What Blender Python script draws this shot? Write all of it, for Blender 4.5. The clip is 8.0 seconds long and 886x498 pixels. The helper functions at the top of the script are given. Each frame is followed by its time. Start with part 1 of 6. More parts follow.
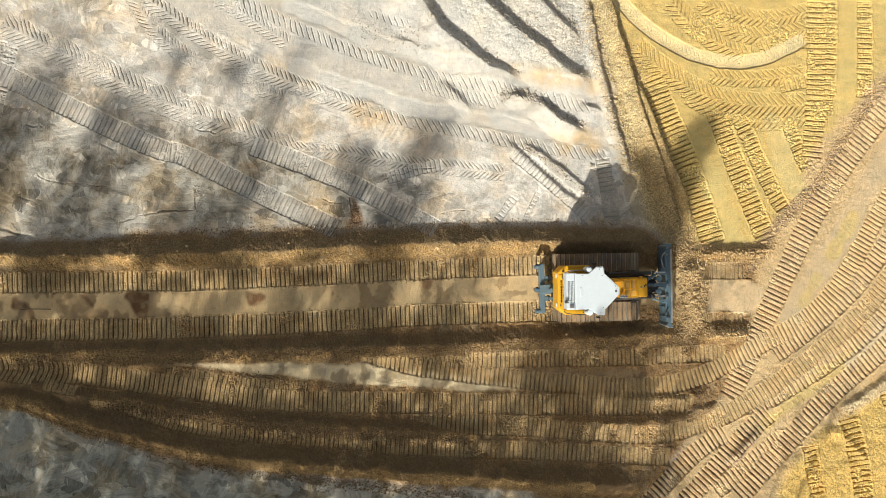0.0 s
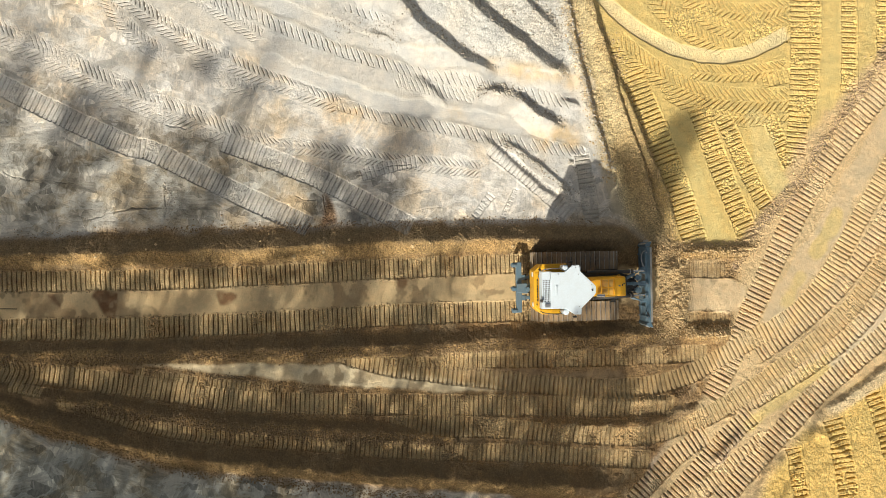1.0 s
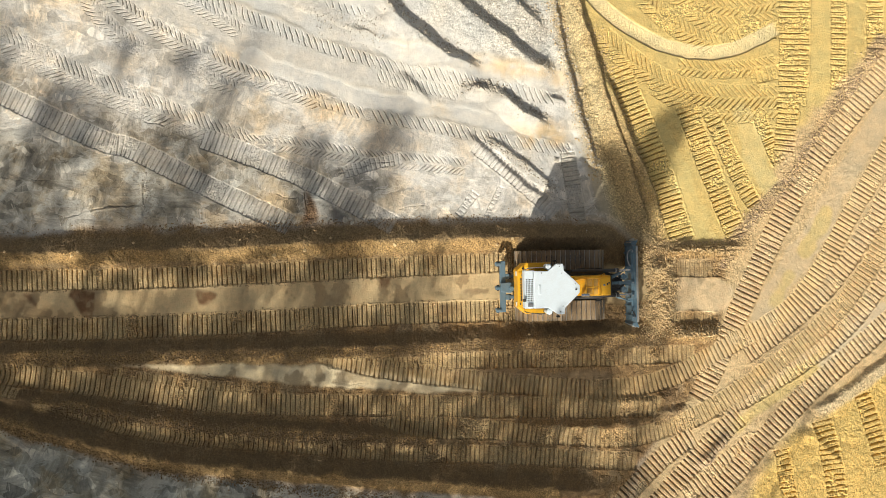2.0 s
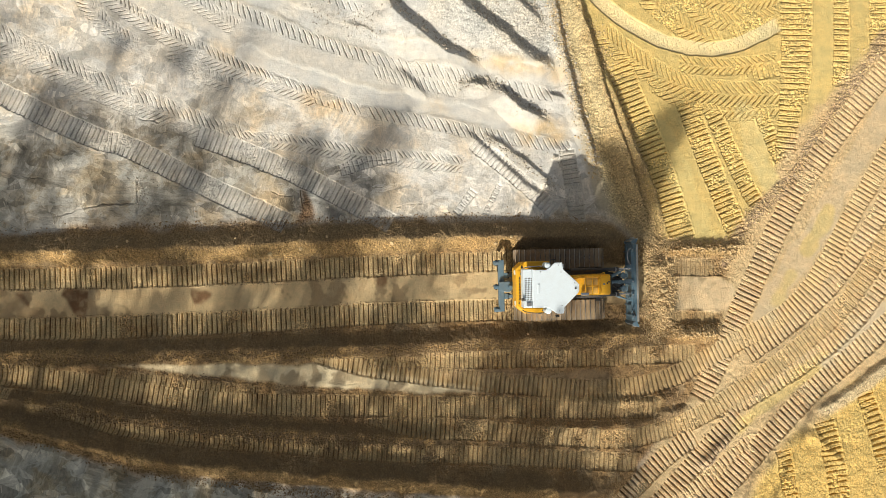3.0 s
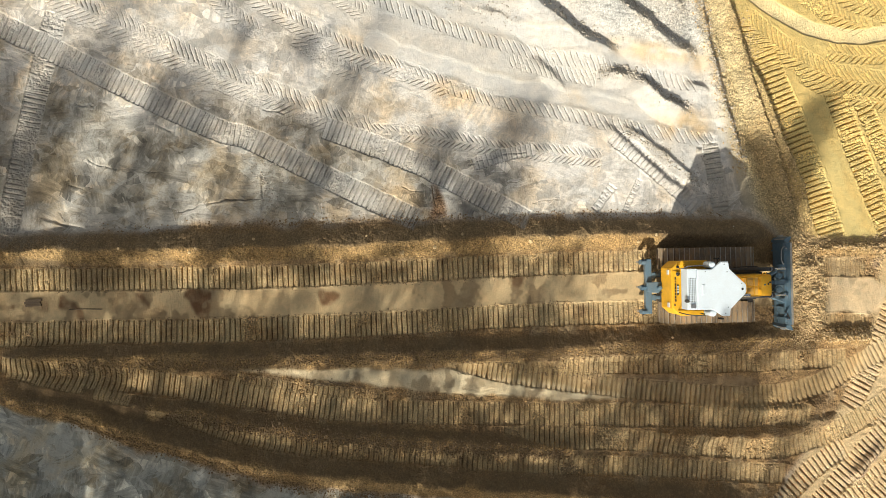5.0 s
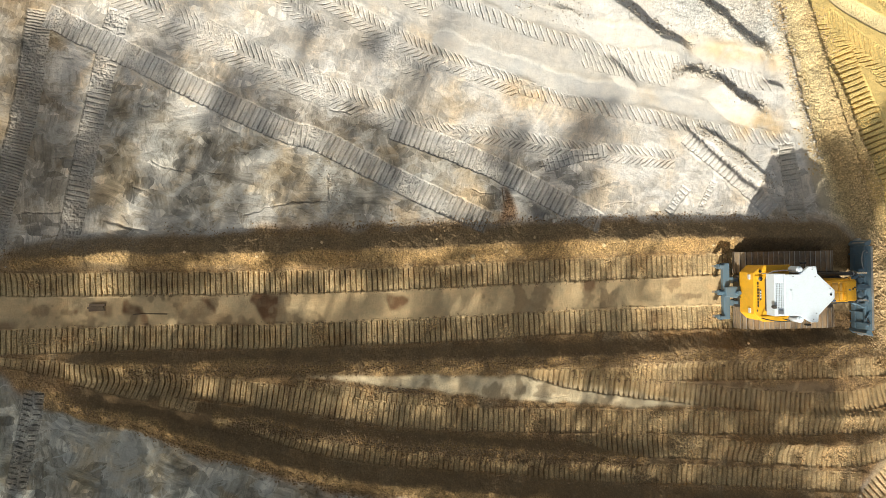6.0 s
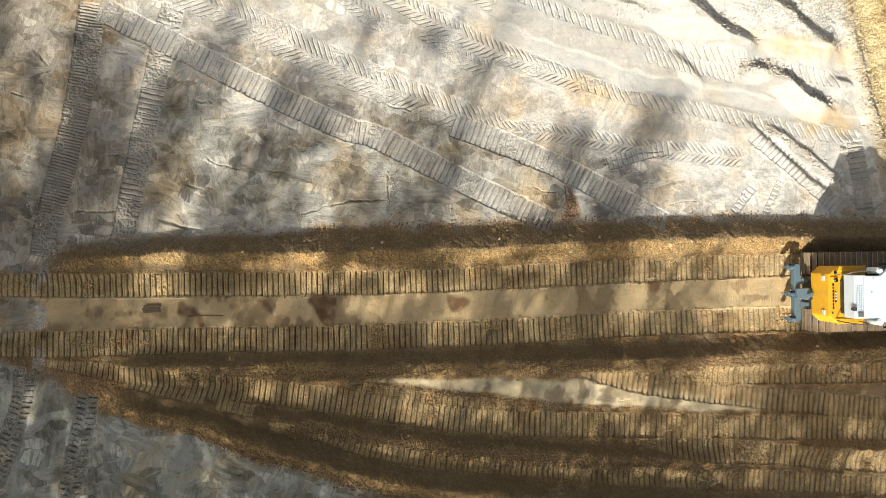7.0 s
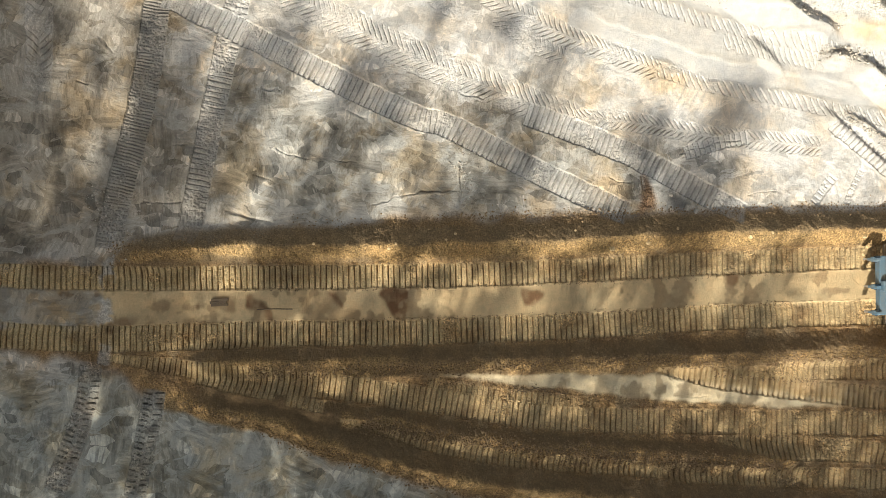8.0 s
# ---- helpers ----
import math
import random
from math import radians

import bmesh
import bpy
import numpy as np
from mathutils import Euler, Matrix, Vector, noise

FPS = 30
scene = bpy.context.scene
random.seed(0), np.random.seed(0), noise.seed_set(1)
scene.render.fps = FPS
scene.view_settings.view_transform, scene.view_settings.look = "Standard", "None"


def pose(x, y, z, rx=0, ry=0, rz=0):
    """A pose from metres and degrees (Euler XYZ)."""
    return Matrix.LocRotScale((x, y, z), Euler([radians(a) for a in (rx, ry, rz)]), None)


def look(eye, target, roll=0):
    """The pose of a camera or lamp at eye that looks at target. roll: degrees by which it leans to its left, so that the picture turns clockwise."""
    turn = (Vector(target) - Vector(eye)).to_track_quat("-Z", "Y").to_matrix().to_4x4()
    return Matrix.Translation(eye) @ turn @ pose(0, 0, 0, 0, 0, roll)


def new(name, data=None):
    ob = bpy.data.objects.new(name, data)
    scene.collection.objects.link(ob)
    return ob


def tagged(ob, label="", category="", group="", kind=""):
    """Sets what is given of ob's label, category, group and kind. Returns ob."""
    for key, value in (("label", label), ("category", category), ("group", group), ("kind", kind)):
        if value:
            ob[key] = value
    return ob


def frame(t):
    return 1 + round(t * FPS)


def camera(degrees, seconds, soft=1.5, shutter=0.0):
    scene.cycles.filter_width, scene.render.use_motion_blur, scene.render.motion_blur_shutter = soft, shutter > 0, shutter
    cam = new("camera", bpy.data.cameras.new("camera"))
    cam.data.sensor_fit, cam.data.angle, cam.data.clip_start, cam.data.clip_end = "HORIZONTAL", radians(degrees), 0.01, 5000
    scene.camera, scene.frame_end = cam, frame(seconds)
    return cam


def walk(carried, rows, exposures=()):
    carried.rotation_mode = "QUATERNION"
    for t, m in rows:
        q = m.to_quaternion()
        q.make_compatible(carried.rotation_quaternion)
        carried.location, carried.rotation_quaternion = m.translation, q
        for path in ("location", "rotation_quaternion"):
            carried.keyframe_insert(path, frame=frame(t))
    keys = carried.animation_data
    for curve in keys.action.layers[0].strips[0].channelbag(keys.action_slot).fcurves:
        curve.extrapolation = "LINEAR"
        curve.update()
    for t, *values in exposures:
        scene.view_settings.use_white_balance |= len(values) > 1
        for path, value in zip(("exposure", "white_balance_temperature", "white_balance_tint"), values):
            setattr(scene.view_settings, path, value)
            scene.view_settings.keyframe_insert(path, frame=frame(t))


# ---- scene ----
cam = camera(76.0, 8.0, soft=0.66)
PATH = [
    (0, -2.307, -0.132, 25.282, 0.473, -2.821, -0.225),
    (0.5, -1.786, -0.201, 25.037, 0.571, -2.907, -0.261),
    (1, -1.234, -0.237, 24.820, 0.537, -2.861, -0.258),
    (1.5, -0.789, -0.244, 24.605, 0.475, -2.959, -0.253),
    (3, -0.438, -0.325, 24.187, 0.476, -2.978, -0.239),
    (3.5, -1.202, -0.328, 23.835, 0.417, -2.906, -0.250),
    (4, -2.491, -0.281, 23.366, 0.289, -2.825, -0.231),
    (4.5, -4.184, -0.410, 22.966, 0.552, -2.793, -0.239),
    (5, -5.838, -0.404, 22.627, 0.594, -2.724, -0.195),
    (6.5, -9.685, -0.121, 21.651, 0.327, -2.636, -0.137),
    (7, -10.807, -0.124, 21.327, 0.280, -2.589, -0.109),
    (7.5, -12.002, -0.215, 20.990, 0.225, -2.497, -0.126),
    (8, -13.395, -0.377, 20.665, 0.184, -2.389, -0.143),
]
walk(cam, [(t, pose(*row)) for t, *row in PATH], [(0, 0.21, 7050, 5), (3.5, 0.20, 7050, 5), (5, 0.31, 7000, 5), (6.5, 0.43, 6900, 5), (8, 0.54, 6850, 5)])

# ---- light: low spring sun behind a row of pines, clear sky ----
SUN = Vector((-0.63, -1.48, 1.0)).normalized()
world = bpy.data.worlds.new("world")
scene.world = world
world.use_nodes = True
sky = world.node_tree.nodes.new("ShaderNodeTexSky")
sky.sky_type, sky.sun_disc = "NISHITA", False
sky.air_density, sky.dust_density = 0.8, 3.0
sky.sun_elevation, sky.sun_rotation = math.asin(SUN.z), math.atan2(SUN.x, SUN.y)
haze = world.node_tree.nodes.new("ShaderNodeHueSaturation")
haze.inputs["Saturation"].default_value = 0.45
world.node_tree.links.new(sky.outputs[0], haze.inputs["Color"])
world.node_tree.links.new(haze.outputs[0], world.node_tree.nodes["Background"].inputs[0])
world.node_tree.nodes["Background"].inputs[1].default_value = 0.081
sun = new("sun", bpy.data.lights.new("sun", "SUN"))
sun.data.energy, sun.data.angle, sun.data.color = 4.45, radians(0.75), (1.0, 0.965, 0.935)
sun.matrix_world = look(SUN * 60, (0, 0, 0))

# ---- materials ----


def nodes(name, rough=0.7, metal=0.0):
    mat = bpy.data.materials.new(name)
    mat.use_nodes = True
    nt = mat.node_tree
    b = nt.nodes["Principled BSDF"]
    b.inputs["Roughness"].default_value, b.inputs["Metallic"].default_value = rough, metal
    return mat, nt, b


def tex(nt, kind, vec=None, **values):
    n = nt.nodes.new("ShaderNodeTex" + kind)
    for k, v in values.items():
        n.inputs[k].default_value = v
    if vec:
        nt.links.new(vec, n.inputs["Vector"])
    return n


def ramp(nt, fac, stops):
    n = nt.nodes.new("ShaderNodeValToRGB")
    while len(n.color_ramp.elements) < len(stops):
        n.color_ramp.elements.new(0.5)
    for e, (p, c) in zip(n.color_ramp.elements, stops):
        e.position, e.color = p, (*c, 1) if len(c) == 3 else c
    nt.links.new(fac, n.inputs[0])
    return n.outputs[0]


def mix(nt, fac, a, b, how="MIX"):
    n = nt.nodes.new("ShaderNodeMix")
    n.data_type, n.blend_type = "RGBA", how
    for socket, v in ((n.inputs[0], fac), (n.inputs[6], a), (n.inputs[7], b)):
        if isinstance(v, bpy.types.NodeSocket):
            nt.links.new(v, socket)
        elif isinstance(v, (int, float)):
            socket.default_value = v
        else:
            socket.default_value = (*v, 1)
    return n.outputs[2]


def bump(nt, b, height, strength, distance):
    n = nt.nodes.new("ShaderNodeBump")
    n.inputs["Strength"].default_value, n.inputs["Distance"].default_value = strength, distance
    nt.links.new(height, n.inputs["Height"])
    nt.links.new(n.outputs[0], b.inputs["Normal"])


def grey(v):
    return (v, v, v)


def turned(nt, vec, angle, sx, sy):
    """Coordinates turned first and stretched after."""
    for turn, scale in ((angle, (1, 1, 1)), (0, (sx, sy, 1))):
        n = nt.nodes.new("ShaderNodeMapping")
        n.inputs["Rotation"].default_value, n.inputs["Scale"].default_value = (0, 0, radians(turn)), scale
        nt.links.new(vec, n.inputs["Vector"])
        vec = n.outputs[0]
    return vec


def soil_material():
    mat, nt, b = nodes("soil", 0.95)
    geo = nt.nodes.new("ShaderNodeNewGeometry").outputs["Position"]
    col = nt.nodes.new("ShaderNodeVertexColor")
    col.layer_name = "soil"
    clay = nt.nodes.new("ShaderNodeAttribute")
    clay.attribute_name = "clay"
    # smeared clay: films of grey, dried white and tan silt, dragged about and folded into one another
    def moved(x, y):
        n = nt.nodes.new("ShaderNodeVectorMath")
        n.inputs[1].default_value = (x, y, 0)
        nt.links.new(geo, n.inputs[0])
        return n.outputs[0]

    def swirl(scale, reach, x, y):
        w = tex(nt, "Noise", moved(x, y), Scale=scale, Detail=2.5, Roughness=0.5).outputs["Color"]
        n = nt.nodes.new("ShaderNodeVectorMath")
        n.operation = "MULTIPLY_ADD"
        n.inputs[1].default_value = (reach, reach, 0)
        nt.links.new(w, n.inputs[0])
        nt.links.new(moved(x * 0.3, y * 0.3), n.inputs[2])
        return n.outputs[0]

    def scraped(scale, x, y, stretch):
        """Patches with ragged edges, each dragged in a direction of its own: its tone, and its streaks."""
        cell = tex(nt, "Voronoi", turned(nt, swirl(1.3, 0.55, x, y), 14, 1.0, stretch), Scale=scale, Randomness=1.0).outputs["Color"]
        split = nt.nodes.new("ShaderNodeSeparateColor")
        nt.links.new(cell, split.inputs[0])
        turn = nt.nodes.new("ShaderNodeMath")
        turn.operation = "GREATER_THAN"
        turn.inputs[1].default_value = 0.45
        nt.links.new(split.outputs[2], turn.inputs[0])
        quarter = nt.nodes.new("ShaderNodeMath")
        quarter.operation = "MULTIPLY_ADD"
        quarter.inputs[1].default_value, quarter.inputs[2].default_value = 1.5, -0.3
        nt.links.new(turn.outputs[0], quarter.inputs[0])
        angle = nt.nodes.new("ShaderNodeMath")
        angle.operation = "MULTIPLY_ADD"
        angle.inputs[1].default_value = 0.95
        nt.links.new(split.outputs[0], angle.inputs[0])
        nt.links.new(quarter.outputs[0], angle.inputs[2])
        spin = nt.nodes.new("ShaderNodeVectorRotate")
        spin.rotation_type = "Z_AXIS"
        nt.links.new(swirl(0.6, 0.5, x + 3, y), spin.inputs["Vector"])
        nt.links.new(angle.outputs[0], spin.inputs["Angle"])
        lines = tex(nt, "Noise", turned(nt, spin.outputs[0], 0, 0.9, 6.2), Scale=1.0, Detail=8, Roughness=0.66).outputs[0]
        return split, lines

    big, big_lines = scraped(0.58, 5, 9, 1.5)
    colour = ramp(nt, big.outputs[1], ((0.1, (0.80, 0.78, 0.74)), (0.35, (0.90, 0.87, 0.82)), (0.55, (1.0, 0.98, 0.95)), (0.8, (1.08, 1.07, 1.05)), (0.95, (1.16, 1.15, 1.14))))
    colour = mix(nt, 0.8, colour, ramp(nt, big_lines, ((0.32, grey(0.50)), (0.43, grey(0.80)), (0.445, grey(0.98)), (0.55, grey(1.06)), (0.56, grey(1.34)), (0.68, grey(1.45)))), "MULTIPLY")
    small, small_lines = scraped(1.7, 21, 3, 1.7)
    over = mix(nt, 1.0, ramp(nt, small.outputs[1], ((0.1, (0.46, 0.455, 0.44)), (0.35, (0.76, 0.71, 0.63)), (0.65, (1.05, 1.03, 1.0)), (0.9, (1.42, 1.41, 1.38)))), ramp(nt, small_lines, ((0.34, grey(0.55)), (0.49, grey(0.98)), (0.50, grey(1.2)), (0.66, grey(1.38)))), "MULTIPLY")
    pick = mix(nt, 1.0, ramp(nt, small.outputs[2], ((0.66, grey(0)), (0.67, grey(0.9)))), ramp(nt, small_lines, ((0.38, grey(0)), (0.44, grey(1)))), "MULTIPLY")
    colour = mix(nt, pick, colour, over)
    blotch = tex(nt, "Noise", swirl(0.8, 0.8, 61, 43), Scale=0.62, Detail=7, Roughness=0.62).outputs[0]
    colour = mix(nt, 1.0, colour, ramp(nt, blotch, ((0.34, (0.52, 0.50, 0.46)), (0.43, (0.78, 0.745, 0.69)), (0.49, (1.02, 1.0, 0.97)), (0.60, (1.20, 1.19, 1.18)))), "MULTIPLY")
    # folded white film, dark puddled spots, tan silt
    film = tex(nt, "Noise", turned(nt, swirl(0.5, 2.4, 5, 9), -24, 0.45, 1.5), Scale=1.1, Detail=5, Roughness=0.52).outputs[0]
    colour = mix(nt, ramp(nt, film, ((0.555, grey(0)), (0.568, grey(0.75)), (0.61, grey(0.25)), (0.622, grey(0.8)))), colour, (1.28, 1.27, 1.24))
    spots = tex(nt, "Noise", swirl(1.6, 0.5, 41, 13), Scale=0.75, Detail=3, Roughness=0.45).outputs[0]
    colour = mix(nt, ramp(nt, spots, ((0.335, grey(0.55)), (0.355, grey(0.45)), (0.365, grey(0)))), colour, (0.50, 0.50, 0.49))
    tan_fac = ramp(nt, tex(nt, "Noise", swirl(0.9, 0.9, 31, 17), Scale=0.42, Detail=5, Roughness=0.6).outputs[0], ((0.50, grey(0)), (0.56, grey(0.5)), (0.64, grey(0.9))))
    colour = mix(nt, tan_fac, colour, mix(nt, 1.0, colour, (1.02, 0.86, 0.64), "MULTIPLY"))
    specks = tex(nt, "Noise", geo, Scale=17, Detail=4, Roughness=0.7).outputs[0]
    colour = mix(nt, 1.0, colour, ramp(nt, specks, ((0.28, grey(0.62)), (0.38, grey(0.96)), (0.62, grey(1.02)), (0.72, grey(1.28)))), "MULTIPLY")
    scuffs = tex(nt, "Noise", turned(nt, geo, 12, 4.0, 9.0), Scale=1.0, Detail=4, Roughness=0.65).outputs[0]
    colour = mix(nt, 0.2, colour, ramp(nt, scuffs, ((0.33, grey(0.66)), (0.45, grey(0.98)), (0.56, grey(1.0)), (0.66, grey(1.26)))), "MULTIPLY")
    base = mix(nt, clay.outputs["Fac"], col.outputs[0], mix(nt, 1.0, col.outputs[0], colour, "MULTIPLY"))
    # grain, mottling and larger tone changes
    mottle = tex(nt, "Noise", geo, Scale=1.6, Detail=6, Roughness=0.65).outputs[0]
    firm = nt.nodes.new("ShaderNodeMapRange")
    firm.inputs["To Min"].default_value, firm.inputs["To Max"].default_value = 0.62, 0.3
    nt.links.new(clay.outputs["Fac"], firm.inputs[0])
    base = mix(nt, firm.outputs[0], base, ramp(nt, mottle, ((0.28, grey(0.72)), (0.72, grey(1.2)))), "MULTIPLY")
    grain = tex(nt, "Noise", geo, Scale=14, Detail=5, Roughness=0.75).outputs[0]
    loose = nt.nodes.new("ShaderNodeAttribute")
    loose.attribute_name = "loose"
    gritty = nt.nodes.new("ShaderNodeMapRange")
    gritty.inputs["To Min"].default_value, gritty.inputs["To Max"].default_value = 0.28, 0.8
    nt.links.new(loose.outputs["Fac"], gritty.inputs[0])
    base = mix(nt, gritty.outputs[0], base, ramp(nt, grain, ((0.30, grey(0.70)), (0.70, grey(1.22)))), "MULTIPLY")
    warm = tex(nt, "Noise", geo, Scale=0.8, Detail=4).outputs[0]
    base = mix(nt, 0.35, base, ramp(nt, warm, ((0.35, (0.90, 0.97, 1.06)), (0.65, (1.10, 1.02, 0.92)))), "MULTIPLY")
    crumbs = tex(nt, "Voronoi", geo, Scale=22, Randomness=1.0)
    tone = ramp(nt, crumbs.outputs["Color"], ((0.1, grey(0.5)), (0.55, grey(1.0)), (0.95, grey(1.85))))
    base = mix(nt, loose.outputs["Fac"], base, mix(nt, 0.8, base, tone, "MULTIPLY"))
    stones = tex(nt, "Voronoi", geo, Scale=9, Randomness=1.0)
    pick = ramp(nt, stones.outputs["Color"], ((0.0, grey(0.72)), (0.35, grey(0.95)), (0.7, grey(1.05)), (0.9, grey(1.45))))
    base = mix(nt, loose.outputs["Fac"], base, mix(nt, 0.22, base, pick, "MULTIPLY"))
    nt.links.new(base, b.inputs["Base Color"])
    fine = tex(nt, "Noise", geo, Scale=34, Detail=6, Roughness=0.72).outputs[0]
    ball = nt.nodes.new("ShaderNodeMath")
    ball.operation = "MULTIPLY_ADD"
    nt.links.new(crumbs.outputs["Distance"], ball.inputs[0])
    grip = nt.nodes.new("ShaderNodeMath")
    grip.operation = "MULTIPLY"
    grip.inputs[1].default_value = -0.9
    nt.links.new(loose.outputs["Fac"], grip.inputs[0])
    nt.links.new(grip.outputs[0], ball.inputs[1])
    smooth = nt.nodes.new("ShaderNodeMath")
    smooth.operation = "MULTIPLY"
    sheen = nt.nodes.new("ShaderNodeMapRange")
    sheen.inputs["To Min"].default_value, sheen.inputs["To Max"].default_value = 1.0, 0.25
    nt.links.new(clay.outputs["Fac"], sheen.inputs[0])
    nt.links.new(fine, smooth.inputs[0])
    nt.links.new(sheen.outputs[0], smooth.inputs[1])
    nt.links.new(smooth.outputs[0], ball.inputs[2])
    drag = nt.nodes.new("ShaderNodeMath")
    drag.operation = "MULTIPLY"
    nt.links.new(mix(nt, 0.5, big_lines, small_lines), drag.inputs[0])
    nt.links.new(clay.outputs["Fac"], drag.inputs[1])
    relief = nt.nodes.new("ShaderNodeMath")
    relief.operation = "MULTIPLY_ADD"
    relief.inputs[1].default_value = 1.6
    nt.links.new(drag.outputs[0], relief.inputs[0])
    nt.links.new(ball.outputs[0], relief.inputs[2])
    bump(nt, b, relief.outputs[0], 0.75, 0.045)
    # the narrow cut at the bottom of each print
    def math_node(how, a, c=None):
        n = nt.nodes.new("ShaderNodeMath")
        n.operation = how
        for socket, v in zip(n.inputs, (a, c)):
            if isinstance(v, (int, float)):
                socket.default_value = v
            elif v is not None:
                nt.links.new(v, socket)
        return n.outputs[0]

    at, cut = nt.nodes.new("ShaderNodeAttribute"), nt.nodes.new("ShaderNodeAttribute")
    at.attribute_name, cut.attribute_name = "print_at", "print_cut"
    ragged = math_node("ADD", at.outputs["Fac"], math_node("MULTIPLY", math_node("SUBTRACT", grain, 0.5), 0.10))
    off = math_node("MULTIPLY", math_node("SUBTRACT", ragged, math_node("ROUND", ragged)), 0.21 / 0.016)
    line = math_node("EXPONENT", math_node("MULTIPLY", math_node("MULTIPLY", off, off), -1.0))
    deep = math_node("MULTIPLY", math_node("MULTIPLY", line, cut.outputs["Fac"]), math_node("MULTIPLY", mottle, -2.0))
    first = b.inputs["Normal"].links[0].from_node
    second = nt.nodes.new("ShaderNodeBump")
    second.inputs["Strength"].default_value, second.inputs["Distance"].default_value = 1.0, 0.022
    nt.links.new(deep, second.inputs["Height"])
    nt.links.new(first.outputs[0], second.inputs["Normal"])
    nt.links.new(second.outputs[0], b.inputs["Normal"])
    return mat


def plain(name, colour, rough=0.6, metal=0.0, dirt=(0.24, 0.17, 0.09), amount=0.35, scale=5.0, varied=False):
    """Paint, steel or rubber with dust in patches, fine scratches and slight unevenness."""
    mat, nt, b = nodes(name, rough, metal)
    geo = nt.nodes.new("ShaderNodeTexCoord").outputs["Object"]
    patch = tex(nt, "Noise", geo, Scale=scale, Detail=7, Roughness=0.68).outputs[0]
    fine = tex(nt, "Noise", geo, Scale=scale * 9, Detail=4, Roughness=0.7).outputs[0]
    c = mix(nt, 0.7, colour, ramp(nt, fine, ((0.3, grey(0.82)), (0.7, grey(1.12)))), "MULTIPLY")
    c = mix(nt, ramp(nt, patch, ((0.42, grey(0)), (0.72, grey(amount)))), c, dirt)
    if varied:
        one = nt.nodes.new("ShaderNodeObjectInfo").outputs["Random"]
        c = mix(nt, 1.0, c, ramp(nt, one, ((0, (0.72, 0.72, 0.74)), (1, (1.25, 1.22, 1.18)))), "MULTIPLY")
        where = nt.nodes.new("ShaderNodeNewGeometry").outputs["Position"]
        smear = tex(nt, "Noise", where, Scale=6, Detail=5, Roughness=0.7).outputs[0]
        c = mix(nt, ramp(nt, smear, ((0.50, grey(0)), (0.62, grey(0.6)))), c, dirt)
    nt.links.new(c, b.inputs["Base Color"])
    r = nt.nodes.new("ShaderNodeMapRange")
    r.inputs["To Min"].default_value, r.inputs["To Max"].default_value = max(rough - 0.12, 0.05), min(rough + 0.2, 1)
    nt.links.new(patch, r.inputs[0])
    nt.links.new(r.outputs[0], b.inputs["Roughness"])
    bump(nt, b, fine, 0.12, 0.01)
    return mat


def clod_material(name, colour):
    mat, nt, b = nodes(name, 0.95)
    geo = nt.nodes.new("ShaderNodeNewGeometry")
    info = nt.nodes.new("ShaderNodeObjectInfo")
    g = tex(nt, "Noise", geo.outputs["Position"], Scale=18, Detail=5, Roughness=0.7).outputs[0]
    c = mix(nt, 0.8, colour, ramp(nt, g, ((0.3, grey(0.65)), (0.7, grey(1.25)))), "MULTIPLY")
    c = mix(nt, 1.0, c, ramp(nt, geo.outputs["Random Per Island"], ((0, (0.85, 0.82, 0.80)), (0.7, (1.1, 1.08, 1.05)), (1, (1.35, 1.35, 1.35)))), "MULTIPLY")
    c = mix(nt, 1.0, c, ramp(nt, info.outputs["Random"], ((0, grey(0.75)), (1, grey(1.2)))), "MULTIPLY")
    nt.links.new(c, b.inputs["Base Color"])
    bump(nt, b, g, 0.5, 0.02)
    return mat


SOIL = soil_material()
YELLOW = plain("yellow_paint", (0.95, 0.49, 0.030), 0.36, amount=0.22)
WHITE = plain("white_paint", (0.75, 0.83, 0.88), 0.35, dirt=(0.60, 0.60, 0.57), amount=0.25)
BLUE = plain("blue_grey_paint", (0.115, 0.195, 0.25), 0.40, dirt=(0.24, 0.21, 0.17), amount=0.35)
DARK = plain("dark_grey_paint", (0.035, 0.038, 0.042), 0.5, amount=0.3)
BLACK = plain("black_rubber", (0.015, 0.015, 0.016), 0.7, amount=0.2)
CHROME = plain("chrome", (0.75, 0.76, 0.78), 0.18, 1.0, amount=0.1)
STEEL = plain("worn_steel", (0.42, 0.43, 0.44), 0.42, 0.8, amount=0.4)
SHOE = plain("dusty_track_steel", (0.24, 0.185, 0.125), 0.7, 0.0, dirt=(0.40, 0.28, 0.155), amount=0.75, scale=3.0, varied=True)
EDGE = plain("scoured_steel", (0.55, 0.52, 0.47), 0.45, 0.6, amount=0.5)
GLASS, _nt, _b = nodes("tinted_glass", 0.06)
_b.inputs["Base Color"].default_value = (0.03, 0.04, 0.045, 1)
_b.inputs["Coat Weight"].default_value = 0.6
MESH = plain("dusty_mesh", (0.78, 0.45, 0.09), 0.6, dirt=(0.36, 0.26, 0.14), amount=0.6)
LAMP = plain("lamp_glass", (0.75, 0.75, 0.72), 0.15, amount=0.1)
BROWN_CLOD = clod_material("brown_clod", (0.36, 0.245, 0.13))
GREY_CLOD = clod_material("grey_clod", (0.40, 0.36, 0.30))
SAND_CLOD = clod_material("sand_clod", (0.52, 0.38, 0.205))
BARK = plain("pine_bark", (0.16, 0.085, 0.045), 0.9, dirt=(0.09, 0.07, 0.055), amount=0.8, scale=2.0)
